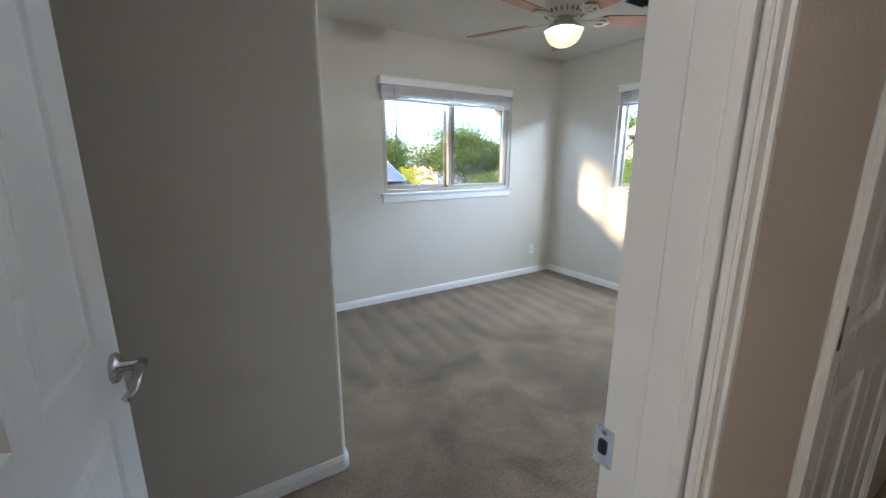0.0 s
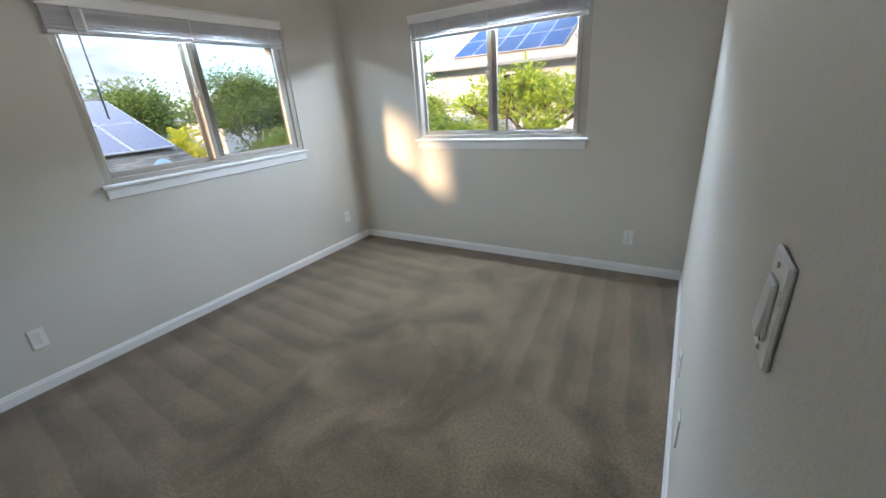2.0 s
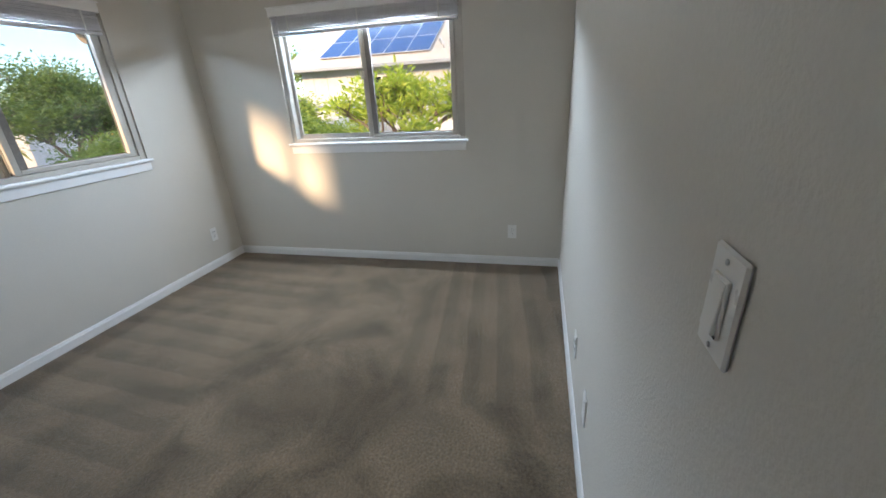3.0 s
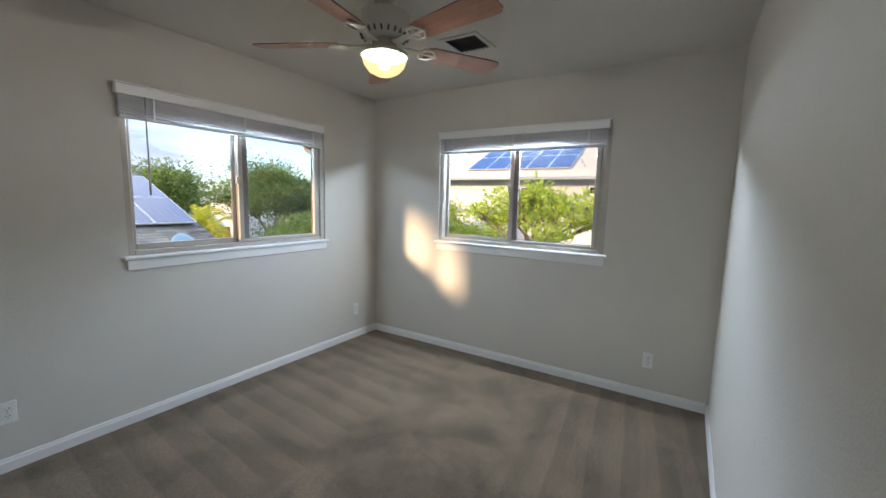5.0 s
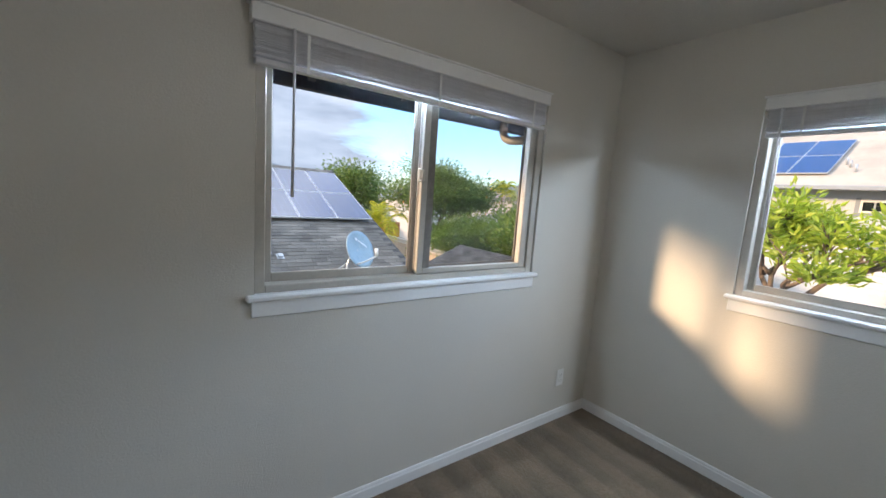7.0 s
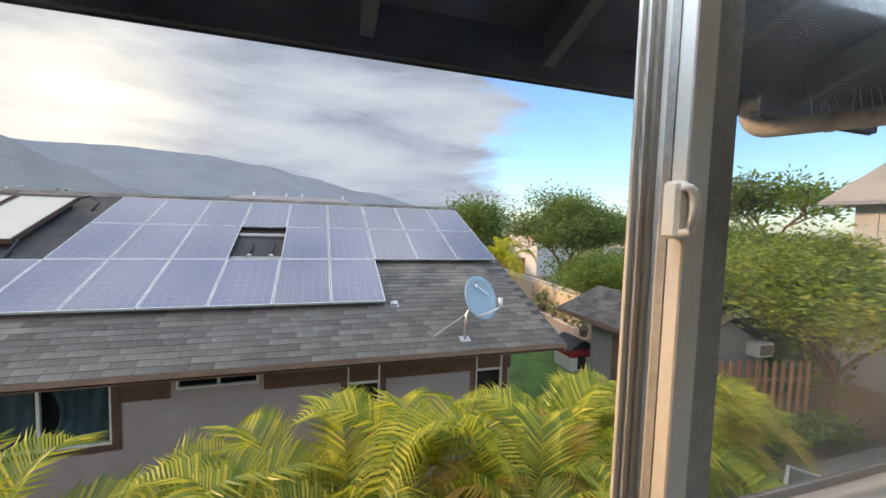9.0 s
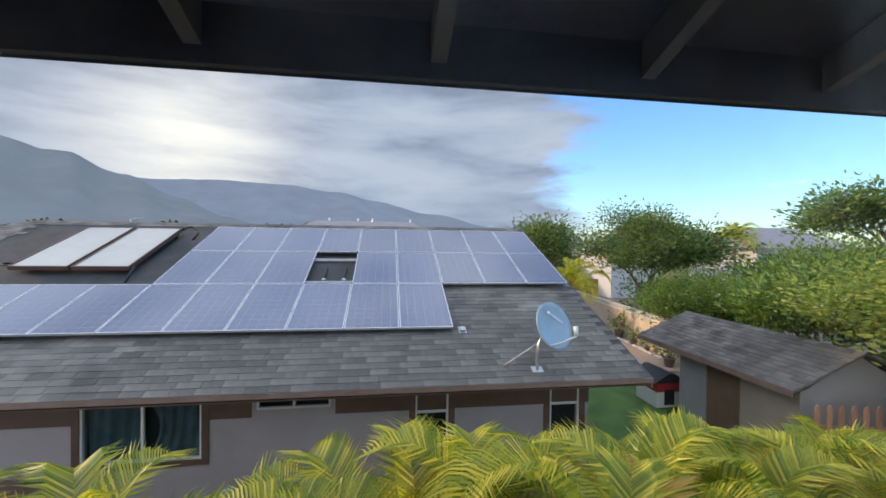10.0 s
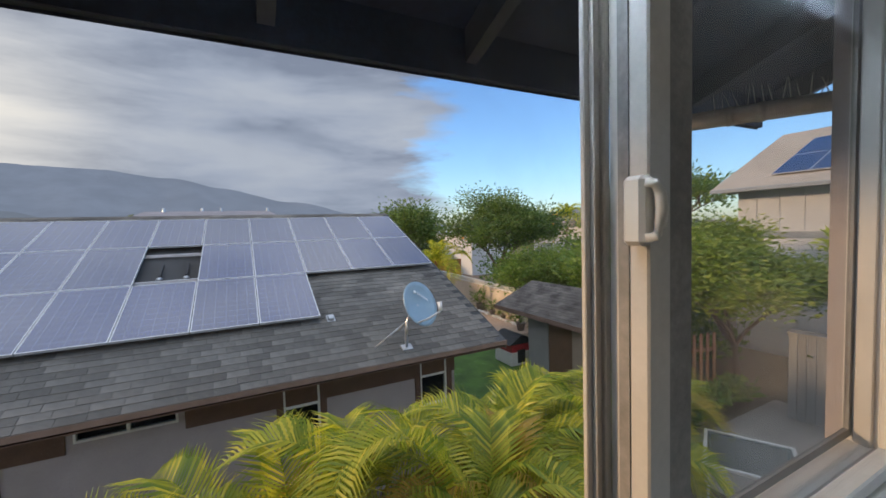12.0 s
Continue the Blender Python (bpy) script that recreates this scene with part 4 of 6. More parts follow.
bx(outer, (T + 0.002, WIN2_B + 0.01, 1.02), (T + 0.03, T + 0.002, 2.01))
structure("wall_outer", outer, STUCCO, "grey stucco outer walls of the upper floor")
lower = bmesh.new()
bx(lower, (-5.72, -4.62, GZ), (T, T, -0.0605))
structure("wall_ground_storey", lower, STUCCO, "grey stucco ground storey")

K_EAVE = 0.36                                   # rise per run of our eave
EY, EZ = 0.92, 2.006                            # fascia line
roof_bm = bmesh.new()
up = EZ + 0.145
v = [roof_bm.verts.new(c) for c in ((-6.4, EY, up), (0.72, EY, up), (0.72, -2.2, up + K_EAVE * 3.12), (-6.4, -2.2, up + K_EAVE * 3.12),
                                    (0.72, -5.3, up), (-6.4, -5.3, up))]
v2 = [roof_bm.verts.new(q.co + Vector((0, 0, 0.03))) for q in v]
for a, b, c, d in ((0, 1, 2, 3), (3, 2, 4, 5)):
    roof_bm.faces.new((v[a], v[b], v[c], v[d]))
    roof_bm.faces.new((v2[d], v2[c], v2[b], v2[a]))
for a, b in ((0, 1), (1, 2), (2, 4), (4, 5), (5, 3), (3, 0)):
    roof_bm.faces.new((v[a], v2[a], v2[b], v[b]))
bmesh.ops.recalc_face_normals(roof_bm, faces=roof_bm.faces)
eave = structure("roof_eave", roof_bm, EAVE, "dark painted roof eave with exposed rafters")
rm = bmesh.new()
for x in (0,):
    lo = [rm.verts.new(c) for c in ((-0.021, EY - 0.022, EZ + 0.045), (-0.021, 0.16, EZ + 0.045 + K_EAVE * 0.738), (-0.021, 0.16, EZ + 0.142 + K_EAVE * 0.76), (-0.021, EY - 0.022, EZ + 0.142 + K_EAVE * 0.022))]
    hi = [rm.verts.new(q.co + Vector((0.042, 0, 0))) for q in lo]
    rm.faces.new(lo)
    rm.faces.new(hi[::-1])
    for k in range(4):
        rm.faces.new((lo[k], hi[k], hi[(k + 1) % 4], lo[(k + 1) % 4]))
bmesh.ops.recalc_face_normals(rm, faces=rm.faces)
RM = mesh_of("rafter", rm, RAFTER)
for k in range(13):
    r = new("rafter", RM)
    r.parent = eave
    r.matrix_basis = move(-6.605 + 0.61 * k, 0, 0)
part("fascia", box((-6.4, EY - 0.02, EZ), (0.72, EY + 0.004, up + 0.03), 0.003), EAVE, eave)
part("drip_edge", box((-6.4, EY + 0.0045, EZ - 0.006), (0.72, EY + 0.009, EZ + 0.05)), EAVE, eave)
gut = empty("downspout", pose(0, 0, 0), "weathered white downspout elbow under the eave", "downspout")
pb = bmesh.new()
pts = [(-0.19, 0.87, 2.06), (-0.19, 0.87, 1.99)]
for q in range(0, 91, 15):
    pts.append((-0.19 + 0.03 * (1 - math.cos(radians(q))), 0.87 - 0.065 * (1 - math.cos(radians(q))), 1.99 - 0.07 * math.sin(radians(q))))
pts += [(0.02, 0.40, 1.915), (0.155, 0.20, 1.91), (0.17, 0.185, 1.86), (0.172, 0.183, GZ + 0.02)]
tube(pb, pts, 0.034, 14)
part("pipe", pb, PIPE, gut)
for q in ((-0.10, 0.66), (-0.06, 0.575)):
    cb = bmesh.new()
    tube(cb, [(q[0], q[1], 1.917), (q[0] + 0.010, q[1] - 0.022, 1.917)], 0.037, 14)
    part("joint_band", cb, PIPE, gut)
spk = bmesh.new()
rng = random.Random(3)
for k in range(22):
    f = k / 21
    p = Vector((-0.12 + 0.24 * f, 0.69 - 0.47 * f, 1.945))
    tube(spk, [p, p + Vector((rng.uniform(-0.02, 0.02), rng.uniform(-0.02, 0.02), rng.uniform(0.04, 0.085)))], [0.0022, 0.0010], 4)
part("bird_spike", spk, PIPE, gut, "thin pale bird spikes")

# ------------------------------------------------------------ ground


def sheet(x0, y0, x1, y1, z, th=0.05):
    return box((x0, y0, z - th), (x1, y1, z))


structure("ground", sheet(-3000, -3000, 3000, 4200, GZ, 0.3), GROUND, "bare earth that reaches the horizon")
structure("lawn", sheet(2.6, 5.2, 7.8, 12.3, GZ + 0.02, 0.018), LAWN, "short green lawn between the house and the shed")
structure("pool_deck", sheet(3.4, 12.3, 10.2, 26, GZ + 0.035, 0.03), DECK, "tan concrete pool deck")
pool = bmesh.new()
pts = [(7.1 + 0.95 * math.cos(radians(q)) * (1.0 + 0.2 * math.sin(radians(2 * q))), 14.8 + 1.3 * math.sin(radians(q))) for q in range(0, 360, 15)]
prism(pool, pts, GZ + 0.037, GZ + 0.05)
structure("pool_water", pool, WATER, "pale blue pool water")
structure("paving", sheet(4.8, -6.0, 9.4, 4.4, GZ + 0.03, 0.028), CONCRETE, "grey-brown concrete driveway slab")


# ------------------------------------------------------------ solar panels and roofs
KA = 0.405                                      # slope of the neighbour's roof
RA = math.degrees(math.atan(KA))
CA = math.cos(radians(RA))
AX0, AX1, AY0, AY1 = -17.5, 2.33, 5.50, 11.85    # eave left, right edge, eave, ridge


def roof_z(y):
    return -0.055 + KA * (y - 6.67)


def solar_panel():
    root = empty("solar_panel", pose(0, 0, 0), "blue silicon solar panel in a silver frame")
    w, h, t = 0.938, 1.612, 0.038
    fb = bmesh.new()
    bx(fb, (-w / 2, 0, 0), (-w / 2 + 0.016, h, t))
    bx(fb, (w / 2 - 0.016, 0, 0), (w / 2, h, t))
    bx(fb, (-w / 2 + 0.016, 0, 0), (w / 2 - 0.016, 0.016, t))
    bx(fb, (-w / 2 + 0.016, h - 0.016, 0), (w / 2 - 0.016, h, t))
    part("panel_frame", fb, ALU, root)
    part("cells", box((-w / 2 + 0.016, 0.016, t - 0.008), (w / 2 - 0.016, h - 0.016, t - 0.003)), CELLS, root)
    return root


house_a = empty("neighbour_house", pose(-2.0, 6.0, GZ), "single-storey grey stucco house with a shingle roof", "house")
house_a_inv = Matrix.Translation((2.0, -6.0, -GZ))


PW, PH = 0.95, 1.632
spots = []
for c in range(11):
    spots.append((-0.69 - PW * (c + 0.5), 0))
for c in range(9):
    if c != 5:
        spots.append((2.16 - PW * (c + 0.5), 1))
    spots.append((2.16 - PW * (c + 0.5), 2))
proto = None
for x, r in spots:
    y = 6.665 + PH * CA * r
    m = pose(x, y, roof_z(y) + 0.105, RA)
    if proto is None:
        proto = solar_panel()
        proto.parent = house_a
        proto.matrix_basis = house_a_inv @ m
    else:
        copy_thing(proto, house_a_inv @ m)

def hpart(name, bm, mat, label="", parent=None, inv=None):
    bmesh.ops.transform(bm, matrix=inv if inv is not None else house_a_inv, verts=bm.verts)
    return part(name, bm, mat, parent or house_a, label)


# roof deck with a hip at its far west end
rb = bmesh.new()
v = [rb.verts.new((x, y, roof_z(y) - 0.012)) for x, y in ((AX0, AY0), (AX1, AY0), (AX1, AY1), (AX0 + AY1 - AY0, AY1))]
back = [rb.verts.new((x, 2 * AY1 - AY0, roof_z(AY0) - 0.012)) for x in (AX1, AX0)]
lowv = [rb.verts.new(q.co - Vector((0, 0, 0.03))) for q in (v[0], v[1], back[0], back[1])]
rb.faces.new(v)
rb.faces.new((v[2], back[0], back[1], v[3]))
rb.faces.new((v[3], back[1], v[0]))
rb.faces.new(lowv[::-1])
roof_a = hpart("roof", rb, SHINGLE_DARK, "weathered grey asphalt shingle roof")
hpart("fascia", box((AX0, AY0 - 0.022, roof_z(AY0) - 0.088), (AX1, AY0 + 0.004, roof_z(AY0) - 0.015)), EAVE_BROWN)
rk = bmesh.new()
for s in (0, 1):
    a = [rk.verts.new(c) for c in ((AX1 - 0.02, AY0, roof_z(AY0) - 0.17), (AX1 - 0.02, AY1, roof_z(AY1) - 0.17), (AX1 - 0.02, AY1, roof_z(AY1) - 0.015), (AX1 - 0.02, AY0, roof_z(AY0) - 0.015))]
    b = [rk.verts.new(q.co + Vector((0.022, 0, 0))) for q in a]
    rk.faces.new(a)
    rk.faces.new(b[::-1])
    for k in range(4):
        rk.faces.new((a[k], b[k], b[(k + 1) % 4], a[(k + 1) % 4]))
    break
bmesh.ops.recalc_face_normals(rk, faces=rk.faces)
hpart("rake_board", rk, EAVE_BROWN)
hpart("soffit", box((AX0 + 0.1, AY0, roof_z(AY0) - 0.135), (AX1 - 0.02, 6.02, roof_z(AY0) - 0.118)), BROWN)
AYW = 5.98
wz = roof_z(AY0) - 0.135
wins_a = [(-6.13, -4.53, -1.65, -0.74), (-3.77, -2.70, -0.965, -0.72), (-1.40, -0.875, -1.69, -0.74), (0.82, 1.335, -1.62, -0.74)]
wb = bmesh.new()
edges = [-16.5] + [q for w4 in wins_a for q in w4[:2]] + [1.50]
for k in range(0, len(edges), 2):
    bx(wb, (edges[k], AYW, GZ), (edges[k + 1], AYW + 0.15, wz))
for x0, x1, z0, z1 in wins_a:
    bx(wb, (x0, AYW, GZ), (x1, AYW + 0.15, z0))
    bx(wb, (x0, AYW, z1), (x1, AYW + 0.15, wz))
bx(wb, (1.35, AYW + 0.15, GZ), (1.50, 2 * AY1 - AY0 - 0.6, wz))
bx(wb, (-16.5, 2 * AY1 - AY0 - 0.75, GZ), (1.35, 2 * AY1 - AY0 - 0.6, wz))
gv = [(AYW + 0.15, wz), (2 * AY1 - AYW - 0.15, wz), (AY1, roof_z(AY1) - 0.05)]
lo = [wb.verts.new((1.35, y, z)) for y, z in gv]
hi = [wb.verts.new((1.50, y, z)) for y, z in gv]
wb.faces.new(lo)
wb.faces.new(hi[::-1])
for k in range(3):
    wb.faces.new((lo[k], lo[(k + 1) % 3], hi[(k + 1) % 3], hi[k]))
bmesh.ops.recalc_face_normals(wb, faces=wb.faces)
hpart("wall", wb, STUCCO)
tb = bmesh.new()
prev = -16.5
for x0, x1, z0, z1 in wins_a:
    bx(tb, (prev, AYW - 0.022, wz - 0.41), (x0 - 0.075, AYW - 0.001, wz))
    prev = x1 + 0.075
bx(tb, (prev, AYW - 0.022, wz - 0.41), (1.50, AYW - 0.001, wz))
for x0, x1, z0, z1 in wins_a:
    if z1 - z0 > 0.3:
        bx(tb, (x0 - 0.10, AYW - 0.026, z0 - 0.08), (x0 - 0.001, AYW - 0.0005, wz))
        bx(tb, (x1 + 0.001, AYW - 0.026, z0 - 0.08), (x1 + 0.10, AYW - 0.0005, wz))
        bx(tb, (x0, AYW - 0.026, z0 - 0.08), (x1, AYW - 0.0005, z0 - 0.001))
hpart("trim_board", tb, BROWN, "dark brown trim boards")
for n, (x0, x1, z0, z1) in enumerate(wins_a):
    f = bmesh.new()
    mid = (x0 + x1) / 2
    zm = (z0 + z1) / 2 + 0.1
    for a, b in (((x0, z0), (x0 + 0.03, z1)), ((x1 - 0.03, z0), (x1, z1)), ((x0 + 0.03, z0), (x1 - 0.03, z0 + 0.03)), ((x0 + 0.03, z1 - 0.03), (x1 - 0.03, z1))):
        bx(f, (a[0], AYW - 0.012, a[1]), (b[0], AYW + 0.05, b[1]))
    if n < 2:
        bx(f, (mid - 0.018, AYW - 0.008, z0 + 0.03), (mid + 0.018, AYW + 0.045, z1 - 0.03))
    else:
        bx(f, (x0 + 0.03, AYW - 0.008, zm - 0.02), (x1 - 0.03, AYW + 0.045, zm + 0.02))
    win = hpart("window", f, WHITE_ALU, "white aluminium window")
    inv = house_a_inv
    g = box((x0 + 0.03, AYW + 0.02, z0 + 0.03), (x1 - 0.03, AYW + 0.024, z1 - 0.03))
    hpart("pane", g, GLASS_CLEAN, "", win)
    hpart("backing", box((x0 + 0.001, AYW + 0.14, z0 + 0.001), (x1 - 0.001, AYW + 0.149, z1 - 0.001)), ROOM_SHADE, "near-black sheet painted as the room's shade", win)
    if n == 0:
        for a, b, tied in ((x0 + 0.05, mid - 0.01, 0), (mid + 0.02, x1 - 0.04, 1)):
            cb = bmesh.new()
            cols = 40
            grid = []
            for j in range(9):
                zz = z1 - 0.03 - (z1 - z0 - 0.05) * j / 8
                row = []
                for i in range(cols + 1):
                    u = i / cols
                    pull = (0.45 * math.sin(math.pi * j / 8) * (1 - u)) if tied else 0.0
                    row.append(cb.verts.new((a + (b - a) * (u + pull * (1 - u) * 0.5), AYW + 0.075 + 0.020 * math.sin(u * 26 + j * 0.25 * (1 + tied)), zz)))
                grid.append(row)
            for r0, r1 in zip(grid, grid[1:]):
                for i in range(cols):
                    cb.faces.new((r0[i], r0[i + 1], r1[i + 1], r1[i])).smooth = True
            hpart("curtain", cb, CURTAIN, "dark teal hanging curtain", win)
    elif n >= 2:
        hpart("upper_panel", box((x0 + 0.03, AYW + 0.004, zm + 0.02), (x1 - 0.03, AYW + 0.018, z1 - 0.03)), BROWN, "brown blanked upper light", win)

# mounting rails show in the gap where a panel is missing
rails = empty("panel_mounting_rails", pose(-3.3, 9.0, roof_z(9.0)), "bare aluminium rails where one solar panel is missing", "mounting rails")
ri = Matrix.Translation((3.3, -9.0, -roof_z(9.0)))
for y in (8.36, 9.42):
    hpart("rail", box((-3.62, y - 0.03, roof_z(y) + 0.03), (-2.52, y + 0.03, roof_z(y) + 0.09), 0.004), ALU, "", rails, ri)
for x in (-3.22, -2.80):
    rb2 = bmesh.new()
    bx(rb2, (x - 0.02, -0.25, 0.0), (x + 0.02, 0.25, 0.05), 0.004, move(0, 8.85, roof_z(8.85) + 0.01) @ turn("X", RA))
    hpart("bracket", rb2, BLACK, "black upright bracket", rails, ri)
    fb = lathe(bmesh.new(), [(0.06, 0.0), (0.05, 0.03), (0.02, 0.05)], (x, 8.58, roof_z(8.58) - 0.005), 12)
    hpart("flashing", fb, STEEL, "", rails, ri)

# solar water heater collectors
for k, x in enumerate((-8.80, -7.67)):
    root = empty("solar_collector", pose(x, 8.74, roof_z(8.74) + 0.16, RA), "cream glazed solar water-heating collector on the roof", "solar collector", "water-heating collectors")
    cf = bmesh.new()
    for a, b in (((-0.535, 0), (-0.50, 2.34)), ((0.50, 0), (0.535, 2.34)), ((-0.50, 0), (0.50, 0.035)), ((-0.50, 2.305), (0.50, 2.34))):
        bx(cf, (*a, -0.04), (*b, 0.05), 0.003)
    part("collector_frame", cf, BROWN, root)
    part("glazing", box((-0.50, 0.035, 0.02), (0.50, 2.305, 0.035)), COLLECTOR, root)
    for y in (0.25, 2.05):
        part("support_foot", box((-0.49, y, -0.15), (0.49, y + 0.05, -0.041)), BLACK, root)
pp = empty("collector_pipes", pose(-7.3, 8.9, roof_z(8.9)), "insulated black pipes beside the collectors", "pipes")
pi2 = Matrix.Translation((7.3, -8.9, -roof_z(8.9)))
cb = bmesh.new()
tube(cb, [(-7.17, 10.85, roof_z(10.85) + 0.17), (-6.95, 10.95, roof_z(10.95) + 0.22), (-6.75, 10.85, roof_z(10.85) + 0.1), (-6.8, 10.65, roof_z(10.65) - 0.01)], 0.025, 8)
hpart("pipe", cb, BLACK, "", pp, pi2)
cb = bmesh.new()
tube(cb, [(-7.15, 8.82, roof_z(8.82) + 0.16), (-7.08, 8.8, roof_z(8.8) + 0.16), (-7.08, 8.5, roof_z(8.5) - 0.01)], 0.025, 8)
hpart("pipe", cb, BLACK, "", pp, pi2)
cb = bmesh.new()
tube(cb, [(-9.33, 8.85, roof_z(8.85) + 0.16), (-9.6, 8.9, roof_z(8.9) + 0.16), (-9.68, 9.1, roof_z(9.1) + 0.1), (-9.45, 9.3, roof_z(9.3) - 0.01)], 0.02, 8)
hpart("pipe", cb, BLACK, "", pp, pi2)


def satellite_dish(m, scale, label, group=""):
    """A tilted oval dish with feed arm, mast and two struts; origin at the foot of the mast."""
    root = empty("satellite_dish", m, label, "satellite dish", group)
    s = scale
    aim = move(0.26 * s, -0.04 * s, 0.70 * s) @ turn("Z", 24) @ turn("X", 66)
    d = bmesh.new()
    rings = []
    for side, off in ((0, 0.0), (1, -0.012)):
        for j in range(7):
            r = j / 6
            rings.append([d.verts.new(aim @ Vector((0.365 * s * r * math.cos(2 * math.pi * k / 32), -0.385 * s * r * math.sin(2 * math.pi * k / 32), -0.07 * s * (1 - r * r) + off * s))) for k in range(32)] if j else [d.verts.new(aim @ Vector((0, 0, -0.07 * s + off * s)))])
    for base in (0, 7):
        for j in range(1, 6):
            for k in range(32):
                d.faces.new((rings[base + j][k], rings[base + j][(k + 1) % 32], rings[base + j + 1][(k + 1) % 32], rings[base + j + 1][k])).smooth = True
        for k in range(32):
            d.faces.new((rings[base][0], rings[base + 1][k], rings[base + 1][(k + 1) % 32])).smooth = True
    for k in range(32):
        d.faces.new((rings[6][k], rings[6][(k + 1) % 32], rings[13][(k + 1) % 32], rings[13][k]))
    bmesh.ops.recalc_face_normals(d, faces=d.faces)
    refl = part("reflector", d, DISH, root, "grey-blue oval reflector")
    if scale > 0.8:
        mk = bmesh.new()
        lathe(mk, [(0.0, -0.001), (0.032, -0.001), (0.032, 0.001), (0.0, 0.001)], (-0.02, 0.215, -0.028), 16)
        for k in range(6):
            bx(mk, (0.035 + 0.03 * k, 0.16 - 0.028 * k, -0.040 + 0.0045 * k), (0.055 + 0.03 * k, 0.205 - 0.028 * k, -0.037 + 0.0045 * k))
        bmesh.ops.transform(mk, matrix=aim, verts=mk.verts)
        o = new("mark", mesh_of("mark", mk, DISH_MARK))
        o.parent = refl
    ar = bmesh.new()
    p0, p1 = aim @ Vector((-0.20 * s, -0.29 * s, -0.02 * s)), aim @ Vector((0.02 * s, -0.24 * s, 0.34 * s))
    tube(ar, [p0, p0.lerp(p1, 0.5) + Vector((0, 0, -0.02 * s)), p1], 0.016 * s, 8)
    part("feed_arm", ar, CREAM, root)
    lb = bmesh.new()
    q1 = aim @ Vector((0.04 * s, -0.10 * s, 0.36 * s))
    tube(lb, [p1, q1], [0.03 * s, 0.038 * s], 10)
    part("feed_horn", lb, CREAM, root)
    ms = bmesh.new()
    tube(ms, [(0, 0, 0.0), (0, 0, 0.40 * s), (0.08 * s, 0.0, 0.58 * s), aim @ Vector((0, 0, -0.08 * s))], 0.024 * s, 10)
    part("mast", ms, STEEL, root)
    bp = bmesh.new()
    bx(bp, (-0.09 * s, -0.07 * s, -0.012), (0.09 * s, 0.07 * s, 0.010), 0.004, turn("X", RA if scale > 0.8 else 0))
    part("base_plate", bp, STEEL, root)
    for e in ((-0.52, 0.10), (0.02, 0.42)):
        sb2 = bmesh.new()
        tube(sb2, [(0, 0, 0.42 * s), (e[0] * s, e[1] * s, KA * e[1] * s if scale > 0.8 else 0.0)], 0.011 * s, 8)
        part("strut", sb2, STEEL, root)
    return root


satellite_dish(pose(0.50, 5.73, roof_z(5.73) + 0.012), 1.0, "grey-blue satellite dish on a roof mast")
satellite_dish(pose(-4.15, 5.45, -2.50), 0.62, "small grey satellite dish against the house wall")
thing("dish_pedestal", box((-4.27, 5.33, GZ), (-4.03, 5.57, -2.5125), 0.01), CONCRETE, "grey concrete block under a small dish", "block")
vt = bmesh.new()
bx(vt, (-0.07, -0.10, 0), (0.07, 0.10, 0.012), 0.004)
bx(vt, (-0.05, -0.07, 0.01), (0.05, 0.05, 0.06), 0.012)
bmesh.ops.transform(vt, matrix=pose(-0.51, 6.76, roof_z(6.76) + 0.004, RA), verts=vt.verts)
thing("roof_vent", vt, STEEL, "small grey metal roof vent", "vent")
bd = bmesh.new()
bx(bd, (-0.42, -0.015, 0), (0.42, 0.015, 1.15), 0.006, move(-7.0, 5.72, GZ + 0.005) @ turn("X", -10) @ turn("Y", 4))
thing("leaning_board", bd, BROWN, "weathered brown board leaning on the wall", "board")
ben = empty("garden_bench", pose(-2.4, 5.55, GZ), "low grey wooden bench by the house wall", "bench")
part("seat", box((-1.2, -0.18, 0.42), (1.2, 0.18, 0.47), 0.008), CONCRETE, ben)
for x in (-1.0, 1.0):
    part("leg", box((x - 0.05, -0.15, 0), (x + 0.05, 0.15, 0.42), 0.005), CONCRETE, ben)

# ------------------------------------------------------------ shed, kennel, fences
shed = empty("garden_shed", pose(7.1, 8.35, GZ), "grey garden shed with a brown door and shingle roof", "shed")
si = Matrix.Translation((-7.1, -8.35, -GZ))
SX0, SX1, SY0, SY1, SZE, SZR = 5.85, 8.35, 6.14, 9.20, -1.14, -0.42
SRY0, SRY1, SHW = 6.00, 10.50, 1.58              # roof ends and half width
bm = bmesh.new()
bx(bm, (SX0, SY0, GZ), (SX0 + 0.1, 7.40, SZE))
bx(bm, (SX0, 8.33, GZ), (SX0 + 0.1, SY1, SZE))
bx(bm, (SX0, 7.40, -1.28), (SX0 + 0.1, 8.33, SZE))
bx(bm, (SX1 - 0.1, SY0, GZ), (SX1, SY1, SZE))
for y in (SY0, SY1 - 0.1):
    tri = [(SX0 + 0.1, GZ), (SX1 - 0.1, GZ), (SX1 - 0.1, SZE), (7.1, SZR - 0.08), (SX0 + 0.1, SZE)]
    a = [bm.verts.new((x, y, z)) for x, z in tri]
    b = [bm.verts.new((x, y + 0.1, z)) for x, z in tri]
    bm.faces.new(a)
    bm.faces.new(b[::-1])
    for k in range(5):
        bm.faces.new((a[k], a[(k + 1) % 5], b[(k + 1) % 5], b[k]))
bmesh.ops.recalc_face_normals(bm, faces=bm.faces)
hpart("wall", bm, SHEDWALL, "", shed, si)
hpart("door", box((SX0 + 0.02, 7.405, GZ + 0.02), (SX0 + 0.06, 8.325, -1.285), 0.004), SHEDDOOR, "plain brown shed door", shed, si)
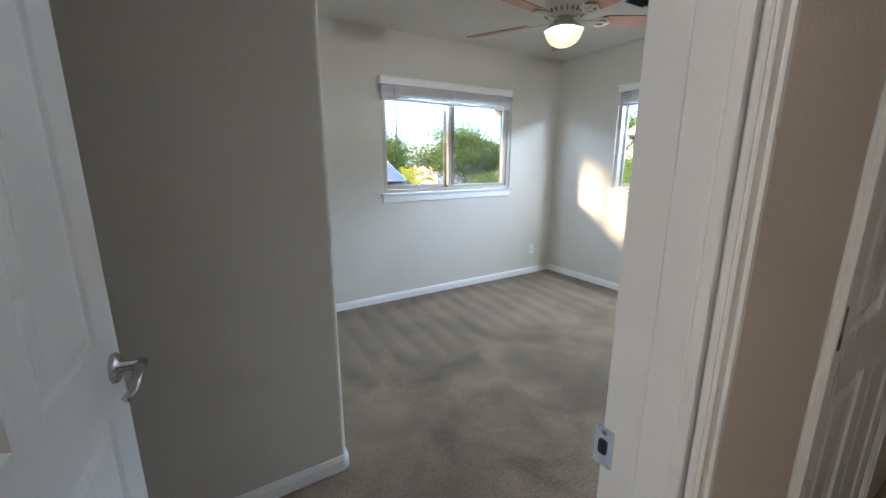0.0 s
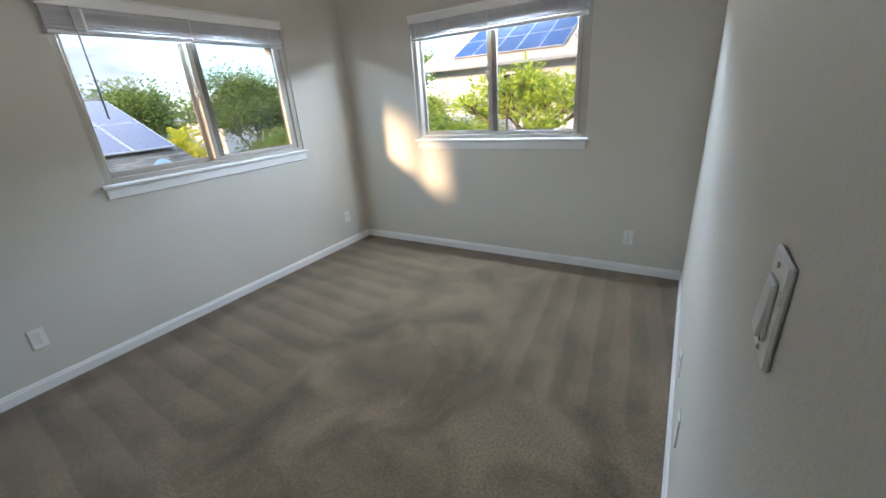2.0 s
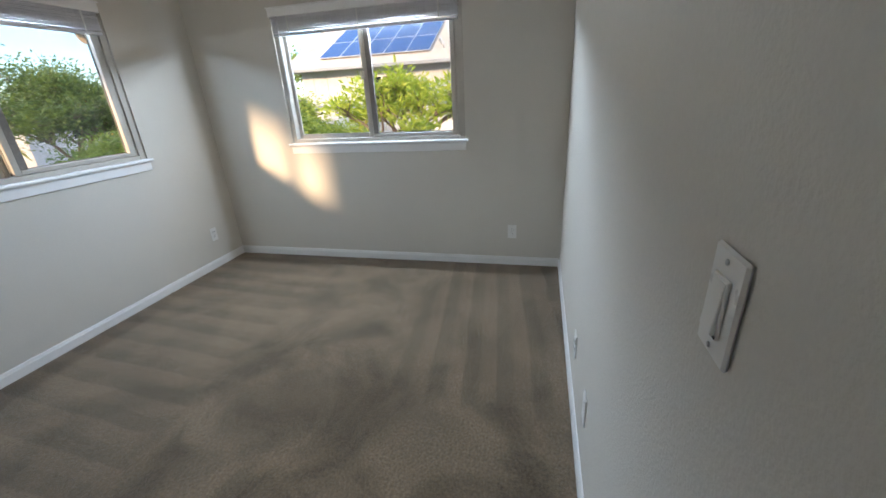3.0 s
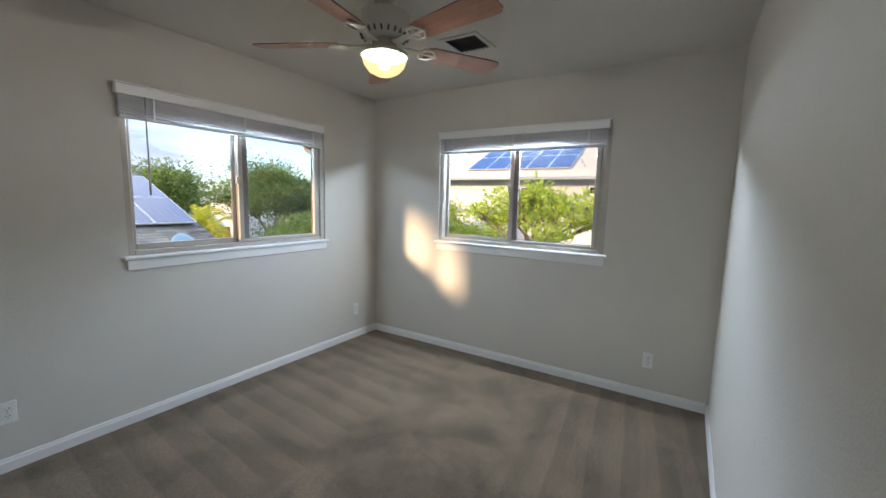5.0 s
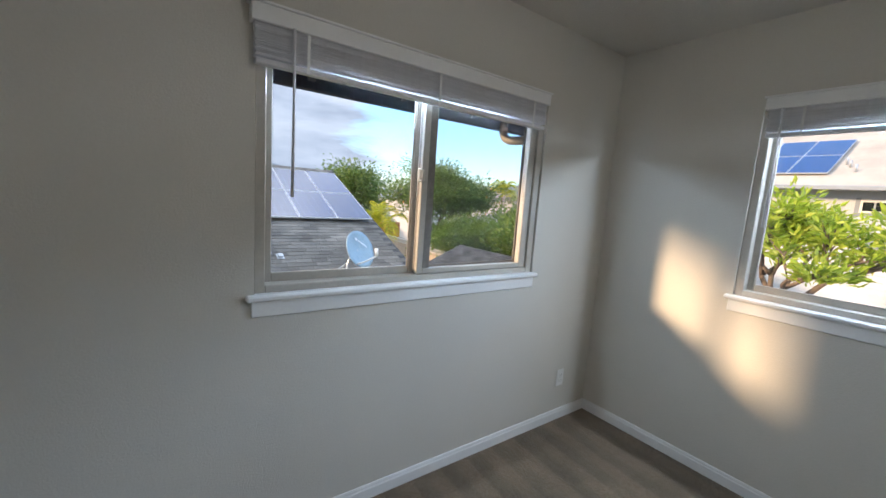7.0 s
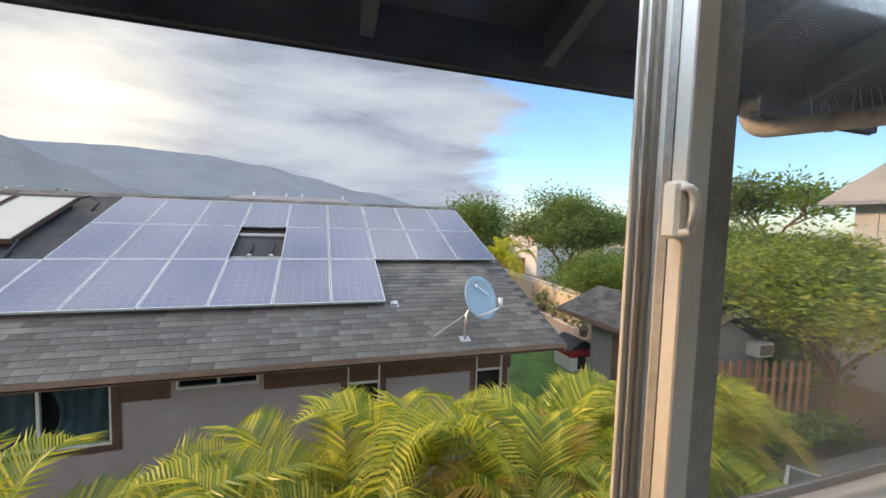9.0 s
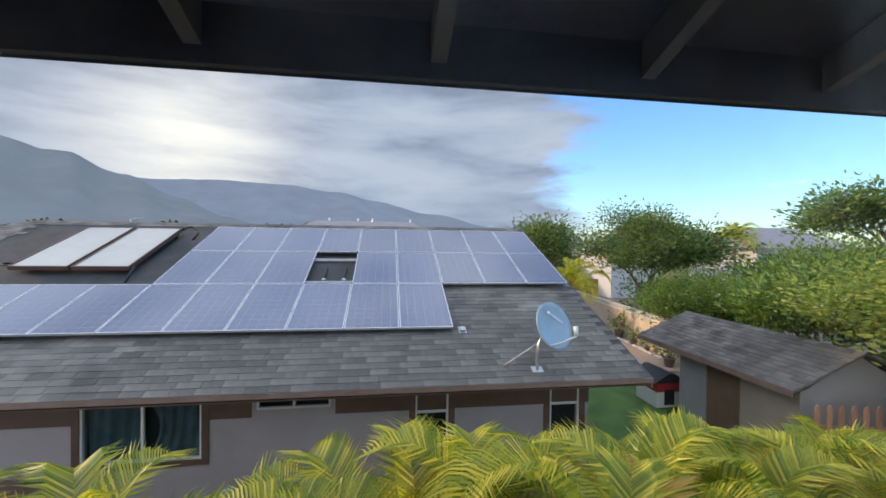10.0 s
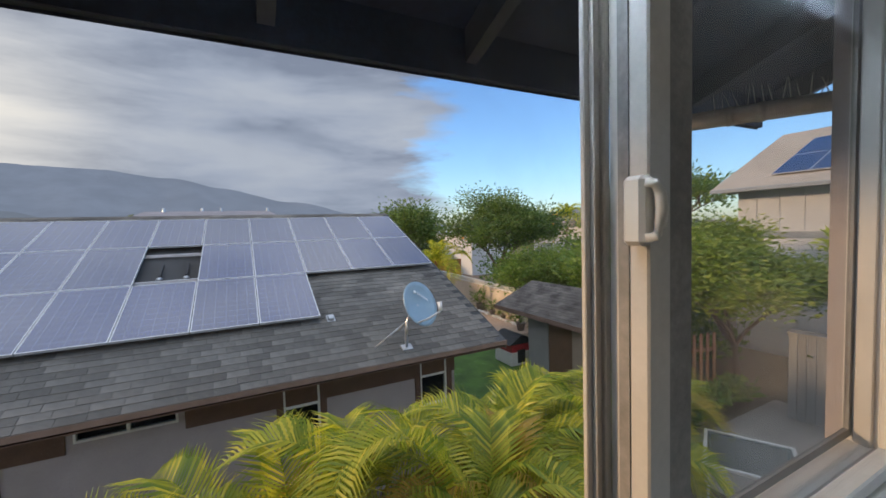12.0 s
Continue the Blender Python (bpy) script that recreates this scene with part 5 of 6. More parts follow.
hpart("front_panel", box((SX0 - 0.014, SY0, GZ + 0.02), (SX0 - 0.001, 7.39, SZE - 0.02)), SHEDTAN, "tan front panel", shed, si)
rb = bmesh.new()
for s in (-1, 1):
    xe = 7.1 + s * SHW
    ze = SZE + 0.06
    a = [rb.verts.new(c) for c in ((xe, SRY0, ze), (xe, SRY1, ze), (7.1, SRY1, SZR), (7.1, SRY0, SZR))]
    b = [rb.verts.new(q.co - Vector((0, 0, 0.05))) for q in a]
    rb.faces.new(a)
    rb.faces.new(b[::-1])
    for k in range(4):
        rb.faces.new((a[k], a[(k + 1) % 4], b[(k + 1) % 4], b[k]))
bmesh.ops.recalc_face_normals(rb, faces=rb.faces)
shed_roof = hpart("roof", rb, SHINGLE_SHED, "brown-grey shingle roof", shed, si)
fb = bmesh.new()
for s in (-1, 1):
    xe = 7.1 + s * (SHW + 0.005)
    bx(fb, (min(xe, xe + s * 0.015), SRY0, SZE - 0.06), (max(xe, xe + s * 0.015), SRY1, SZE + 0.065))
hpart("fascia", fb, EAVE_BROWN, "", shed, si)
ac = empty("air_conditioner", pose(8.0, SY0 - 0.002, -1.2), "white window air conditioner in the shed gable", "air conditioner")
part("case", box((-0.25, -0.28, -0.16), (0.25, 0.0, 0.16), 0.012), CREAM, ac)
part("grille", box((-0.2, -0.292, -0.12), (0.2, -0.281, 0.12)), POT, ac)

kn = empty("dog_kennel", pose(5.80, 9.95, GZ + 0.02), "small red and white plastic dog kennel on the lawn", "kennel")
kb = bmesh.new()
bx(kb, (-0.38, -0.45, 0), (0.38, 0.45, 0.42), 0.02)
part("base", kb, CREAM, kn)
part("upper_body", box((-0.37, -0.44, 0.42), (0.37, 0.44, 0.70), 0.02), RED, kn)
kr = bmesh.new()
prism(kr, [(-0.50, 0.0), (0.50, 0.0), (0.06, 0.26), (-0.06, 0.26)], -0.52, 0.52, move(0, 0, 0.70) @ turn("X", 90))
part("roof", kr, BLACK, kn)
part("doorway", box((-0.15, -0.456, 0.08), (0.15, -0.4505, 0.5), 0.002), SLOT, kn)

fence = empty("picket_fence", pose(7.35, 5.85, GZ), "orange cedar picket fence beside the shed", "fence")
pk = mesh_of("picket", prism(bmesh.new(), [(-0.055, 0), (0.055, 0), (0.055, 1.48), (0.03, 1.56), (-0.03, 1.56), (-0.055, 1.48)], -0.011, 0.011, turn("X", 90)), PICKET)
for k in range(14):
    p = new("picket", pk)
    p.parent = fence
    p.matrix_basis = pose(-1.5 + 0.205 * k, -0.12 * k * 0.35, 0.05)
rl = bmesh.new()
for z in (0.35, 1.15):
    bx(rl, (-1.55, 0.012, z), (1.3, 0.05, z + 0.08), 0, turn("Z", -11.4) @ move(0.05, -0.30, 0))
part("rail", rl, PICKET, fence)

gate = empty("board_gate", pose(8.6, 3.0, GZ + 0.03), "tall grey board gate with metal fittings", "gate")
gb = mesh_of("board", box((-0.07, -0.012, 0), (0.07, 0.012, 1.85), 0.002), GREYFENCE)
for k in range(16):
    p = new("board", gb)
    p.parent = gate
    p.matrix_basis = pose(-0.05 + 0.02 * k, 0.75 - 0.15 * k, 0.04, 0, 0, 97)
part("cap_rail", box((-0.04, -1.62, 1.86), (0.30, 0.85, 1.93), 0.004, turn("Z", 6)), GREYFENCE, gate)
part("gate_handle", box((-0.06, 0.42, 1.45), (-0.02, 0.52, 1.50), 0.005), CHROME, gate, "bright metal fitting")

tabl = empty("glass_table", pose(5.0, 2.9, GZ + 0.03, 0, 0, 28), "white-rimmed glass patio table on the paving", "table")
rimb = bmesh.new()
for a, b in (((-0.6, -0.6), (0.6, -0.55)), ((-0.6, 0.55), (0.6, 0.6)), ((-0.6, -0.55), (-0.55, 0.55)), ((0.55, -0.55), (0.6, 0.55))):
    bx(rimb, (*a, 0.68), (*b, 0.73), 0.006)
part("rim", rimb, CREAM, tabl)
part("tabletop", box((-0.55, -0.55, 0.70), (0.55, 0.55, 0.712)), GLASS_CLEAN, tabl)
for x in (-0.52, 0.52):
    for y in (-0.52, 0.52):
        part("leg", box((x - 0.02, y - 0.02, 0), (x + 0.02, y + 0.02, 0.69)), CREAM, tabl)

# pool wall with a pierced top course
pw = empty("garden_wall", pose(9.52, 18.5, GZ, 0, 0, -4.5), "cream block garden wall with a pierced top course", "wall")
part("wall_body", box((-0.08, -6.0, 0), (0.08, 7.5, 1.30)), CREAMWALL, pw)
blk = bmesh.new()
for z in (0.0, 0.18):
    bx(blk, (-0.09, -0.145, z), (0.09, 0.145, z + 0.05))
bx(blk, (-0.09, -0.145, 0.05), (0.09, -0.10, 0.18))
bx(blk, (-0.09, 0.10, 0.05), (0.09, 0.145, 0.18))
bx(blk, (-0.09, -0.02, 0.05), (0.09, 0.02, 0.18))
blk = mesh_of("pierced_block", blk, CREAM)
for k in range(44):
    p = new("pierced_block", blk)
    p.parent = pw
    p.matrix_basis = move(0, -5.85 + 0.3 * k, 1.302)
edging = empty("timber_screen", pose(9.6, 25.2, GZ), "low orange timber screen beyond the pool wall", "fence")
tbm = mesh_of("board", box((-0.14, -0.02, 0), (0.14, 0.02, 2.05), 0.004), TERRA)
for k in range(13):
    p = new("board", tbm)
    p.parent = edging
    p.matrix_basis = move(-0.6 + 0.29 * k, 0, 0)

# ------------------------------------------------------------ two-storey house to the east
hb = empty("two_storey_house", pose(17.2, -1.0, GZ), "two-storey white house with a pale roof and solar panels", "house")
bi = Matrix.Translation((-17.2, 1.0, -GZ))
BX, BY0, BY1 = 13.25, -11.0, 7.1
KB = 0.46
BEX, BEZ = 12.55, 2.46                           # eave line
RBX = 17.6


def roofb_z(x):
    return BEZ + KB * (x - BEX)


bm = bmesh.new()
wins_b = [(-0.42, 0.66, 1.80, 2.14), (-5.1, -3.3, 1.15, 2.1), (3.1, 3.9, 1.2, 2.1)]
bx(bm, (BX, BY0, GZ), (21.8, BY1, 0.86))
bx(bm, (BX, BY0, 1.06), (BX + 0.06, BY1, 2.42))
bx(bm, (BX + 0.06, BY1 - 0.06, 0.86), (21.8, BY1, 2.42))
hpart("wall", bm, SIDING, "", hb, bi)
hpart("belly_band", box((BX - 0.03, BY0, 0.86), (BX + 0.01, BY1 + 0.02, 1.06)), BANDGREY, "blue-grey band", hb, bi)
bt = bmesh.new()
y = BY0 + 0.2
while y < BY1:
    bx(bt, (BX - 0.02, y, 1.06), (BX - 0.001, y + 0.04, 2.32))
    y += 0.62
hpart("batten", bt, SIDING, "", hb, bi)
lap = mesh_of("lap_board", box((-0.03, BY0, 0), (-0.001, BY1, 0.17)), LAPSIDING)
for k in range(20):
    p = new("lap_board", lap)
    p.parent = hb
    p.matrix_basis = bi @ move(BX - 0.004, 0, 0.67 - 0.18 * k) @ turn("Y", 4)
hpart("downspout", box((BX - 0.09, -1.32, GZ), (BX - 0.03, -1.22, 2.2), 0.006), CREAMWALL, "cream downspout", hb, bi)
for y0, y1, z0, z1 in wins_b:
    f = bmesh.new()
    for a, b in (((y0, z0), (y0 + 0.05, z1)), ((y1 - 0.05, z0), (y1, z1)), ((y0 + 0.05, z0), (y1 - 0.05, z0 + 0.05)), ((y0 + 0.05, z1 - 0.05), (y1 - 0.05, z1)),
                 (((y0 + y1) / 2 - 0.025, z0 + 0.05), ((y0 + y1) / 2 + 0.025, z1 - 0.05))):
        bx(f, (BX - 0.05, a[0], a[1]), (BX - 0.002, b[0], b[1]))
    win = hpart("window", f, CREAM, "", hb, bi)
    hpart("pane", box((BX - 0.022, y0 + 0.05, z0 + 0.05), (BX - 0.018, y1 - 0.05, z1 - 0.05)), GLASS_CLEAN, "", win, bi)
    hpart("backing", box((BX - 0.012, y0 + 0.02, z0 + 0.02), (BX - 0.0015, y1 - 0.02, z1 - 0.02)), ROOM_SHADE, "", win, bi)
    sur = bmesh.new()
    for a, b in (((y0 - 0.10, z0 - 0.1), (y0, z1 + 0.06)), ((y1, z0 - 0.1), (y1 + 0.10, z1 + 0.06)), ((y0, z0 - 0.1), (y1, z0))):
        bx(sur, (BX - 0.03, a[0], a[1]), (BX - 0.0018, b[0], b[1]))
    hpart("window_surround", sur, BANDGREY, "", win, bi)
rb = bmesh.new()
a = [rb.verts.new(c) for c in ((BEX, BY0 - 0.5, BEZ), (BEX, BY1 + 0.55, BEZ), (RBX, BY1 + 0.55, roofb_z(RBX)), (RBX, BY0 - 0.5, roofb_z(RBX)))]
b = [rb.verts.new(c) for c in ((2 * RBX - BEX, BY1 + 0.55, BEZ), (2 * RBX - BEX, BY0 - 0.5, BEZ))]
rb.faces.new(a)
rb.faces.new((a[3], a[2], b[0], b[1]))
lo = [rb.verts.new(q.co - Vector((0, 0, 0.06))) for q in (a[0], a[1], b[0], b[1])]
rb.faces.new((lo[0], lo[3], lo[2], lo[1]))
rb.faces.new((a[1], lo[1], lo[2], b[0], a[2]))
rb.faces.new((a[0], a[3], b[1], lo[3], lo[0]))
rb.faces.new((a[0], lo[0], lo[1], a[1]))
bmesh.ops.recalc_face_normals(rb, faces=rb.faces)
hpart("roof", rb, ROOF_PALE, "pale beige shingle roof", hb, bi)
hpart("gutter", box((BEX - 0.10, BY0 - 0.5, BEZ - 0.10), (BEX + 0.0, BY1 + 0.5, BEZ + 0.03), 0.02), BANDGREY, "blue-grey gutter", hb, bi)
for k in range(5):
    for r in range(2):
        y = 1.45 + PW * (k + 0.5)
        x = 13.3 + PH * math.cos(math.atan(KB)) * r
        m = move(x, y, roofb_z(x) + 0.06) @ turn("Z", -90) @ turn("X", math.degrees(math.atan(KB)))
        q = copy_thing(proto, bi @ m)
        q.parent = hb
hv = bmesh.new()
for dy in (0.0, -0.12, -0.3):
    tube(hv, [(14.2 + dy * 2, 1.25 + dy, roofb_z(14.2 + dy * 2)), (14.2 + dy * 2, 1.25 + dy, roofb_z(14.2 + dy * 2) + 0.22)], 0.03, 8)
hpart("vent_pipe", hv, STEEL, "", hb, bi)


def far_house(name, label, x0, y0, x1, y1, zwall, zridge, wall, roof, along="x", chimney=False):
    """A simple gabled house far off: walls, roof, windows."""
    root = empty(name, pose((x0 + x1) / 2, (y0 + y1) / 2, GZ), label, "house")
    inv = Matrix.Translation((-(x0 + x1) / 2, -(y0 + y1) / 2, -GZ))
    hpart("wall", box((x0, y0, GZ), (x1, y1, zwall)), wall, "", root, inv)
    o = 0.6
    rb = bmesh.new()
    if along == "x":
        ym = (y0 + y1) / 2
        pts = [(x0 - o, y0 - o, zwall - 0.1), (x1 + o, y0 - o, zwall - 0.1), (x1 + o, y1 + o, zwall - 0.1), (x0 - o, y1 + o, zwall - 0.1), (x0 + 0.25 * (y1 - y0), ym, zridge), (x1 - 0.25 * (y1 - y0), ym, zridge)]
        fs = ((0, 1, 5, 4), (2, 3, 4, 5), (1, 2, 5), (3, 0, 4), (3, 2, 1, 0))
    else:
        xm = (x0 + x1) / 2
        pts = [(x0 - o, y0 - o, zwall - 0.1), (x1 + o, y0 - o, zwall - 0.1), (x1 + o, y1 + o, zwall - 0.1), (x0 - o, y1 + o, zwall - 0.1), (xm, y0 - o, zridge), (xm, y1 + o, zridge)]
        fs = ((0, 4, 5, 3), (1, 2, 5, 4), (0, 1, 4), (2, 3, 5), (3, 2, 1, 0))
    vs = [rb.verts.new(p) for p in pts]
    for q in fs:
        rb.faces.new([vs[i] for i in q])
    bmesh.ops.recalc_face_normals(rb, faces=rb.faces)
    hpart("roof", rb, roof, "", root, inv)
    n = max(2, int((x1 - x0) / 3))
    for k in range(n):
        xc = x0 + (k + 0.5) * (x1 - x0) / n
        w = hpart("window", box((xc - 0.6, y0 - 0.05, zwall - 1.5), (xc + 0.6, y0 - 0.002, zwall - 0.5)), WHITE_ALU, "", root, inv)
        hpart("pane", box((xc - 0.52, y0 - 0.06, zwall - 1.42), (xc + 0.52, y0 - 0.051, zwall - 0.58)), ROOM_SHADE, "", w, inv)
    return root


fh = far_house("far_house", "far grey house with a stepped tile roof", -8.5, 24.0, 1.5, 31.0, 1.5, 2.95, FAR_WALL, FAR_ROOF)
far_house("far_house", "far teal wooden house with a pale roof", -30.0, 19.0, -24.0, 25.0, 1.6, 2.9, TEAL_WALL, ROOF_PALE, "y")
far_house("far_house", "far grey house with a blue-grey roof", 16.5, 30.0, 21.0, 37.0, 1.0, 2.2, FAR_WALL, BANDGREY)
far_house("far_house", "far white house with a pale roof", 27.0, 27.0, 36.0, 34.0, 1.5, 3.2, FAR_WALL, FAR_ROOF)
far_house("far_house", "low far house with a brown roof", 6.0, 36.0, 14.0, 42.0, 0.0, 1.1, CREAMWALL, FAR_ROOF)
for x, y in ((-5.8, 27.4), (-3.9, 27.6), (-2.9, 27.5), (-0.3, 27.5)):
    cp = bmesh.new()
    tube(cp, [(x, y, 2.7), (x, y, 3.15)], 0.07, 8)
    thing("roof_pipe", cp, STEEL, "thin metal vent pipe on a far roof", "vent pipe")
pol = empty("light_pole", pose(-22.0, 34.0, GZ), "grey street light pole", "street light")
lb = bmesh.new()
tube(lb, [(0, 0, 0), (0, 0, 6.0)], [0.10, 0.06], 8)
part("pole", lb, STEEL, pol)
lb = bmesh.new()
tube(lb, [(0, 0, 5.9), (0.3, 0, 6.05), (0.9, 0, 6.1)], 0.03, 6)
part("arm", lb, STEEL, pol)

# ------------------------------------------------------------ plants


def leaf_mesh(name, centres, size, mat, seed, up=0.35, aspect=0.42, jitter=0.35):
    """One mesh of small folded leaves at the given points."""
    rs = np.random.RandomState(seed)
    n = len(centres)
    c = np.asarray(centres, float)
    d = rs.normal(size=(n, 3))
    d[:, 2] = np.abs(d[:, 2]) * up + 0.05
    d /= np.linalg.norm(d, axis=1)[:, None]
    r = rs.normal(size=(n, 3))
    s = np.cross(d, r)
    s /= np.linalg.norm(s, axis=1)[:, None]
    nn = np.cross(d, s)
    ln = size * (1 + jitter * rs.uniform(-1, 1, n))[:, None]
    wd = ln * aspect
    v = np.empty((n, 6, 3))
    v[:, 0] = c
    v[:, 1] = c + d * ln * 0.45 + s * wd * 0.5 + nn * ln * 0.06
    v[:, 2] = c + d * ln + nn * ln * -0.06
    v[:, 3] = c + d * ln * 0.45 - s * wd * 0.5 + nn * ln * 0.06
    v = v[:, :4]
    me = bpy.data.meshes.new(name)
    base = np.arange(n)[:, None] * 4
    faces = np.concatenate([base + np.array([[0, 1, 2]]), base + np.array([[0, 2, 3]])])
    me.from_pydata(v.reshape(-1, 3).tolist(), [], faces.tolist())
    me.materials.append(mat)
    return me


def limbs(rng, height, spread, levels=3, first=3, r0=0.10, fork=3, lean=0.25, reach=1.0):
    """A branching trunk: the tube segments and the tips."""
    segs, tips = [], []

    def grow(p, d, ln, r, lev):
        mid = p + d * ln * 0.5 + Vector((rng.uniform(-1, 1), rng.uniform(-1, 1), 0)) * ln * 0.06
        q = p + d * ln
        segs.append(((p, mid, q), (r, r * 0.85, r * 0.7)))
        if lev == 0:
            tips.append(q)
            return
        for k in range(fork if lev < levels else first):
            a = rng.uniform(0, 2 * math.pi)
            e = (d * 0.75 + Vector((math.cos(a), math.sin(a), rng.uniform(-0.05, 0.5))) * spread).normalized()
            grow(q, e, (reach if lev == levels else ln) * rng.uniform(0.62, 0.86), r * 0.62, lev - 1)
            if lev < levels - 1 and rng.random() < 0.4:
                tips.append(q)
    grow(Vector((0, 0, 0)), Vector((rng.uniform(-lean, lean) * 0.4, rng.uniform(-lean, lean) * 0.4, 1)).normalized(), height, r0, levels)
    return segs, tips


def tree(name, m, seed, label, trunk=1.0, spread=0.8, levels=4, first=4, fork=3, r0=0.1, leaf=0.10, per=60, clump=0.28, mat=None, fruit=None, aspect=0.42, up=0.35, reach=1.2, category="tree"):
    rng = random.Random(seed)
    rs = np.random.RandomState(seed)
    root = empty(name, m, label, category)
    segs, tips = limbs(rng, trunk, spread, levels, first, r0, fork, 0.25, reach)
    tb = bmesh.new()
    for pts, rad in segs:
        tube(tb, pts, list(rad), 7, False)
    part("trunk", tb, BARK, root)
    tips = np.array([list(t) for t in tips])
    c = np.repeat(tips, per, axis=0) + rs.normal(size=(len(tips) * per, 3)) * clump * np.array([1, 1, 0.7])
    cr = new("crown", leaf_mesh("crown", c, leaf, mat, seed, up, aspect))
    cr.parent = root
    if fruit:
        pick = rs.choice(len(c), fruit[0], replace=False)
        fm = mesh_of("fruit", lathe(bmesh.new(), [(0.0, -0.045), (0.03, -0.034), (0.045, 0.0), (0.03, 0.034), (0.0, 0.045)], (0, 0, 0), 8), fruit[1])
        for k in pick:
            f = new(fruit[2], fm)
            f.parent = root
            q = c[k] + (c[k] - tips.mean(axis=0)) * 0.12
            f.matrix_basis = move(*q)
    return root


tree("orange_tree", pose(10.9, 17.8, GZ), 4, "dark green orange tree with ripe fruit", 2.0, 0.62, 5, 5, 3, 0.13, 0.16, 55, 0.44, LEAF_DARK, (26, ORANGE, "orange"), reach=1.75)
tree("garden_tree", pose(9.7, 13.2, GZ), 9, "bushy green garden tree behind the shed", 0.5, 0.66, 5, 5, 3, 0.09, 0.12, 45, 0.34, LEAF_MID, reach=1.15)
tree("garden_tree", pose(7.4, 22.5, GZ), 12, "round green garden tree beyond the roof", 2.0, 0.75, 4, 5, 3, 0.12, 0.19, 85, 0.60, LEAF_DARK, reach=1.8)
tree("broadleaf_tree", pose(11.5, 10.4, GZ), 15, "broad-leaved green tree with orange flowers", 0.9, 0.85, 4, 6, 3, 0.10, 0.18, 70, 0.42, LEAF_MID, (10, BLOOM, "flower"), 0.5, 0.8, reach=1.35)
tree("broadleaf_tree", pose(14.2, 11.8, GZ), 16, "broad-leaved green tree over the back fence", 1.0, 0.85, 4, 6, 3, 0.10, 0.18, 70, 0.42, LEAF_MID, None, 0.5, 0.8, reach=1.7)
tree("feathery_tree", pose(9.6, 5.3, GZ), 21, "layered feathery green tree by the gate", 1.1, 0.80, 5, 5, 3, 0.09, 0.13, 60, 0.26, LEAF_BUSH, None, 0.40, 0.12, reach=1.55)
tree("frangipani_tree", pose(6.9, 0.55, GZ), 27, "yellow-green frangipani tree with bare forked limbs", 2.55, 0.85, 4, 5, 3, 0.10, 0.17, 30, 0.12, LEAF_LIGHT, None, 0.34, 0.7, reach=1.25)
tree("frangipani_tree", pose(8.6, -1.6, GZ), 31, "low yellow-green frangipani tree by the driveway", 1.0, 1.0, 4, 3, 3, 0.08, 0.13, 26, 0.11, LEAF_LIGHT, None, 0.32, 0.9, reach=1.0)
tree("tall_tree", pose(24.0, 16.0, GZ), 35, "tall open-crowned tree far behind the fence", 3.6, 0.85, 4, 4, 3, 0.16, 0.30, 45, 0.5, LEAF_MID, reach=2.4)

# areca palms: a few frond shapes shared by all clumps


def frond_mesh(name, length, droop, pairs, mat, seed, leaflet=0.38):
    rng = random.Random(seed)
    vs, fs = [], []
    spine = []
    for k in range(pairs + 1):
        f = k / pairs
        spine.append(Vector((length * (f - 0.28 * droop * f * f * f), 0, length * (0.95 * f * (1 - 0.35 * f) - droop * 0.85 * f * f * f))))
    for k in range(pairs):
        p, q = spine[k], spine[k + 1]
        w = 0.014 * (1 - k / pairs) + 0.002
        b = len(vs)
        vs += [p + Vector((0, w, 0)), p - Vector((0, w, 0)), q - Vector((0, w * 0.8, 0)), q + Vector((0, w * 0.8, 0)), (p + q) / 2 - Vector((0, 0, w * 1.4))]
        fs += [(b, b + 1, b + 2, b + 3), (b + 1, b + 4, b + 2), (b, b + 3, b + 4)]
        f = (k + 0.5) / pairs
        if f < 0.16:
            continue
        t = (q - p).normalized()
        ln = leaflet * (0.55 + 0.75 * math.sin(math.pi * min(1, f * 0.9 + 0.08))) * rng.uniform(0.85, 1.1)
        nrm = t.cross(Vector((0, 1, 0))).normalized()
        for s in (-1, 1):
            d = (t * 0.62 + Vector((0, s, 0)) * 0.72 - nrm * 0.34 * -1 * 1.0 * 0.9).normalized()
            tip = p + d * ln - Vector((0, 0, ln * ln * 0.55 * rng.uniform(0.5, 1.3)))
            mid = p + d * ln * 0.5 + Vector((0, 0, 0.02))
            side = t * (0.0125 + 0.006 * math.sin(math.pi * f))
            b = len(vs)
            vs += [p - side * 0.6, p + side * 0.6, mid + side, mid - side, tip]
            fs += [(b, b + 1, b + 2, b + 3), (b + 3, b + 2, b + 4)]
    me = bpy.data.meshes.new(name)
    me.from_pydata([tuple(q) for q in vs], [], fs)
    me.materials.append(mat)
    return me


FRONDS = [frond_mesh("frond", 1.75, 0.80, 44, FROND, 1, 0.44), frond_mesh("frond", 1.55, 1.0, 42, FROND, 2, 0.42), frond_mesh("frond", 1.9, 0.65, 46, FROND, 3, 0.46)]
FROND_Y = [frond_mesh("frond", 1.5, 1.1, 40, FROND_OLD, 5, 0.42), frond_mesh("frond", 1.7, 0.9, 42, FROND_OLD, 6, 0.42)]


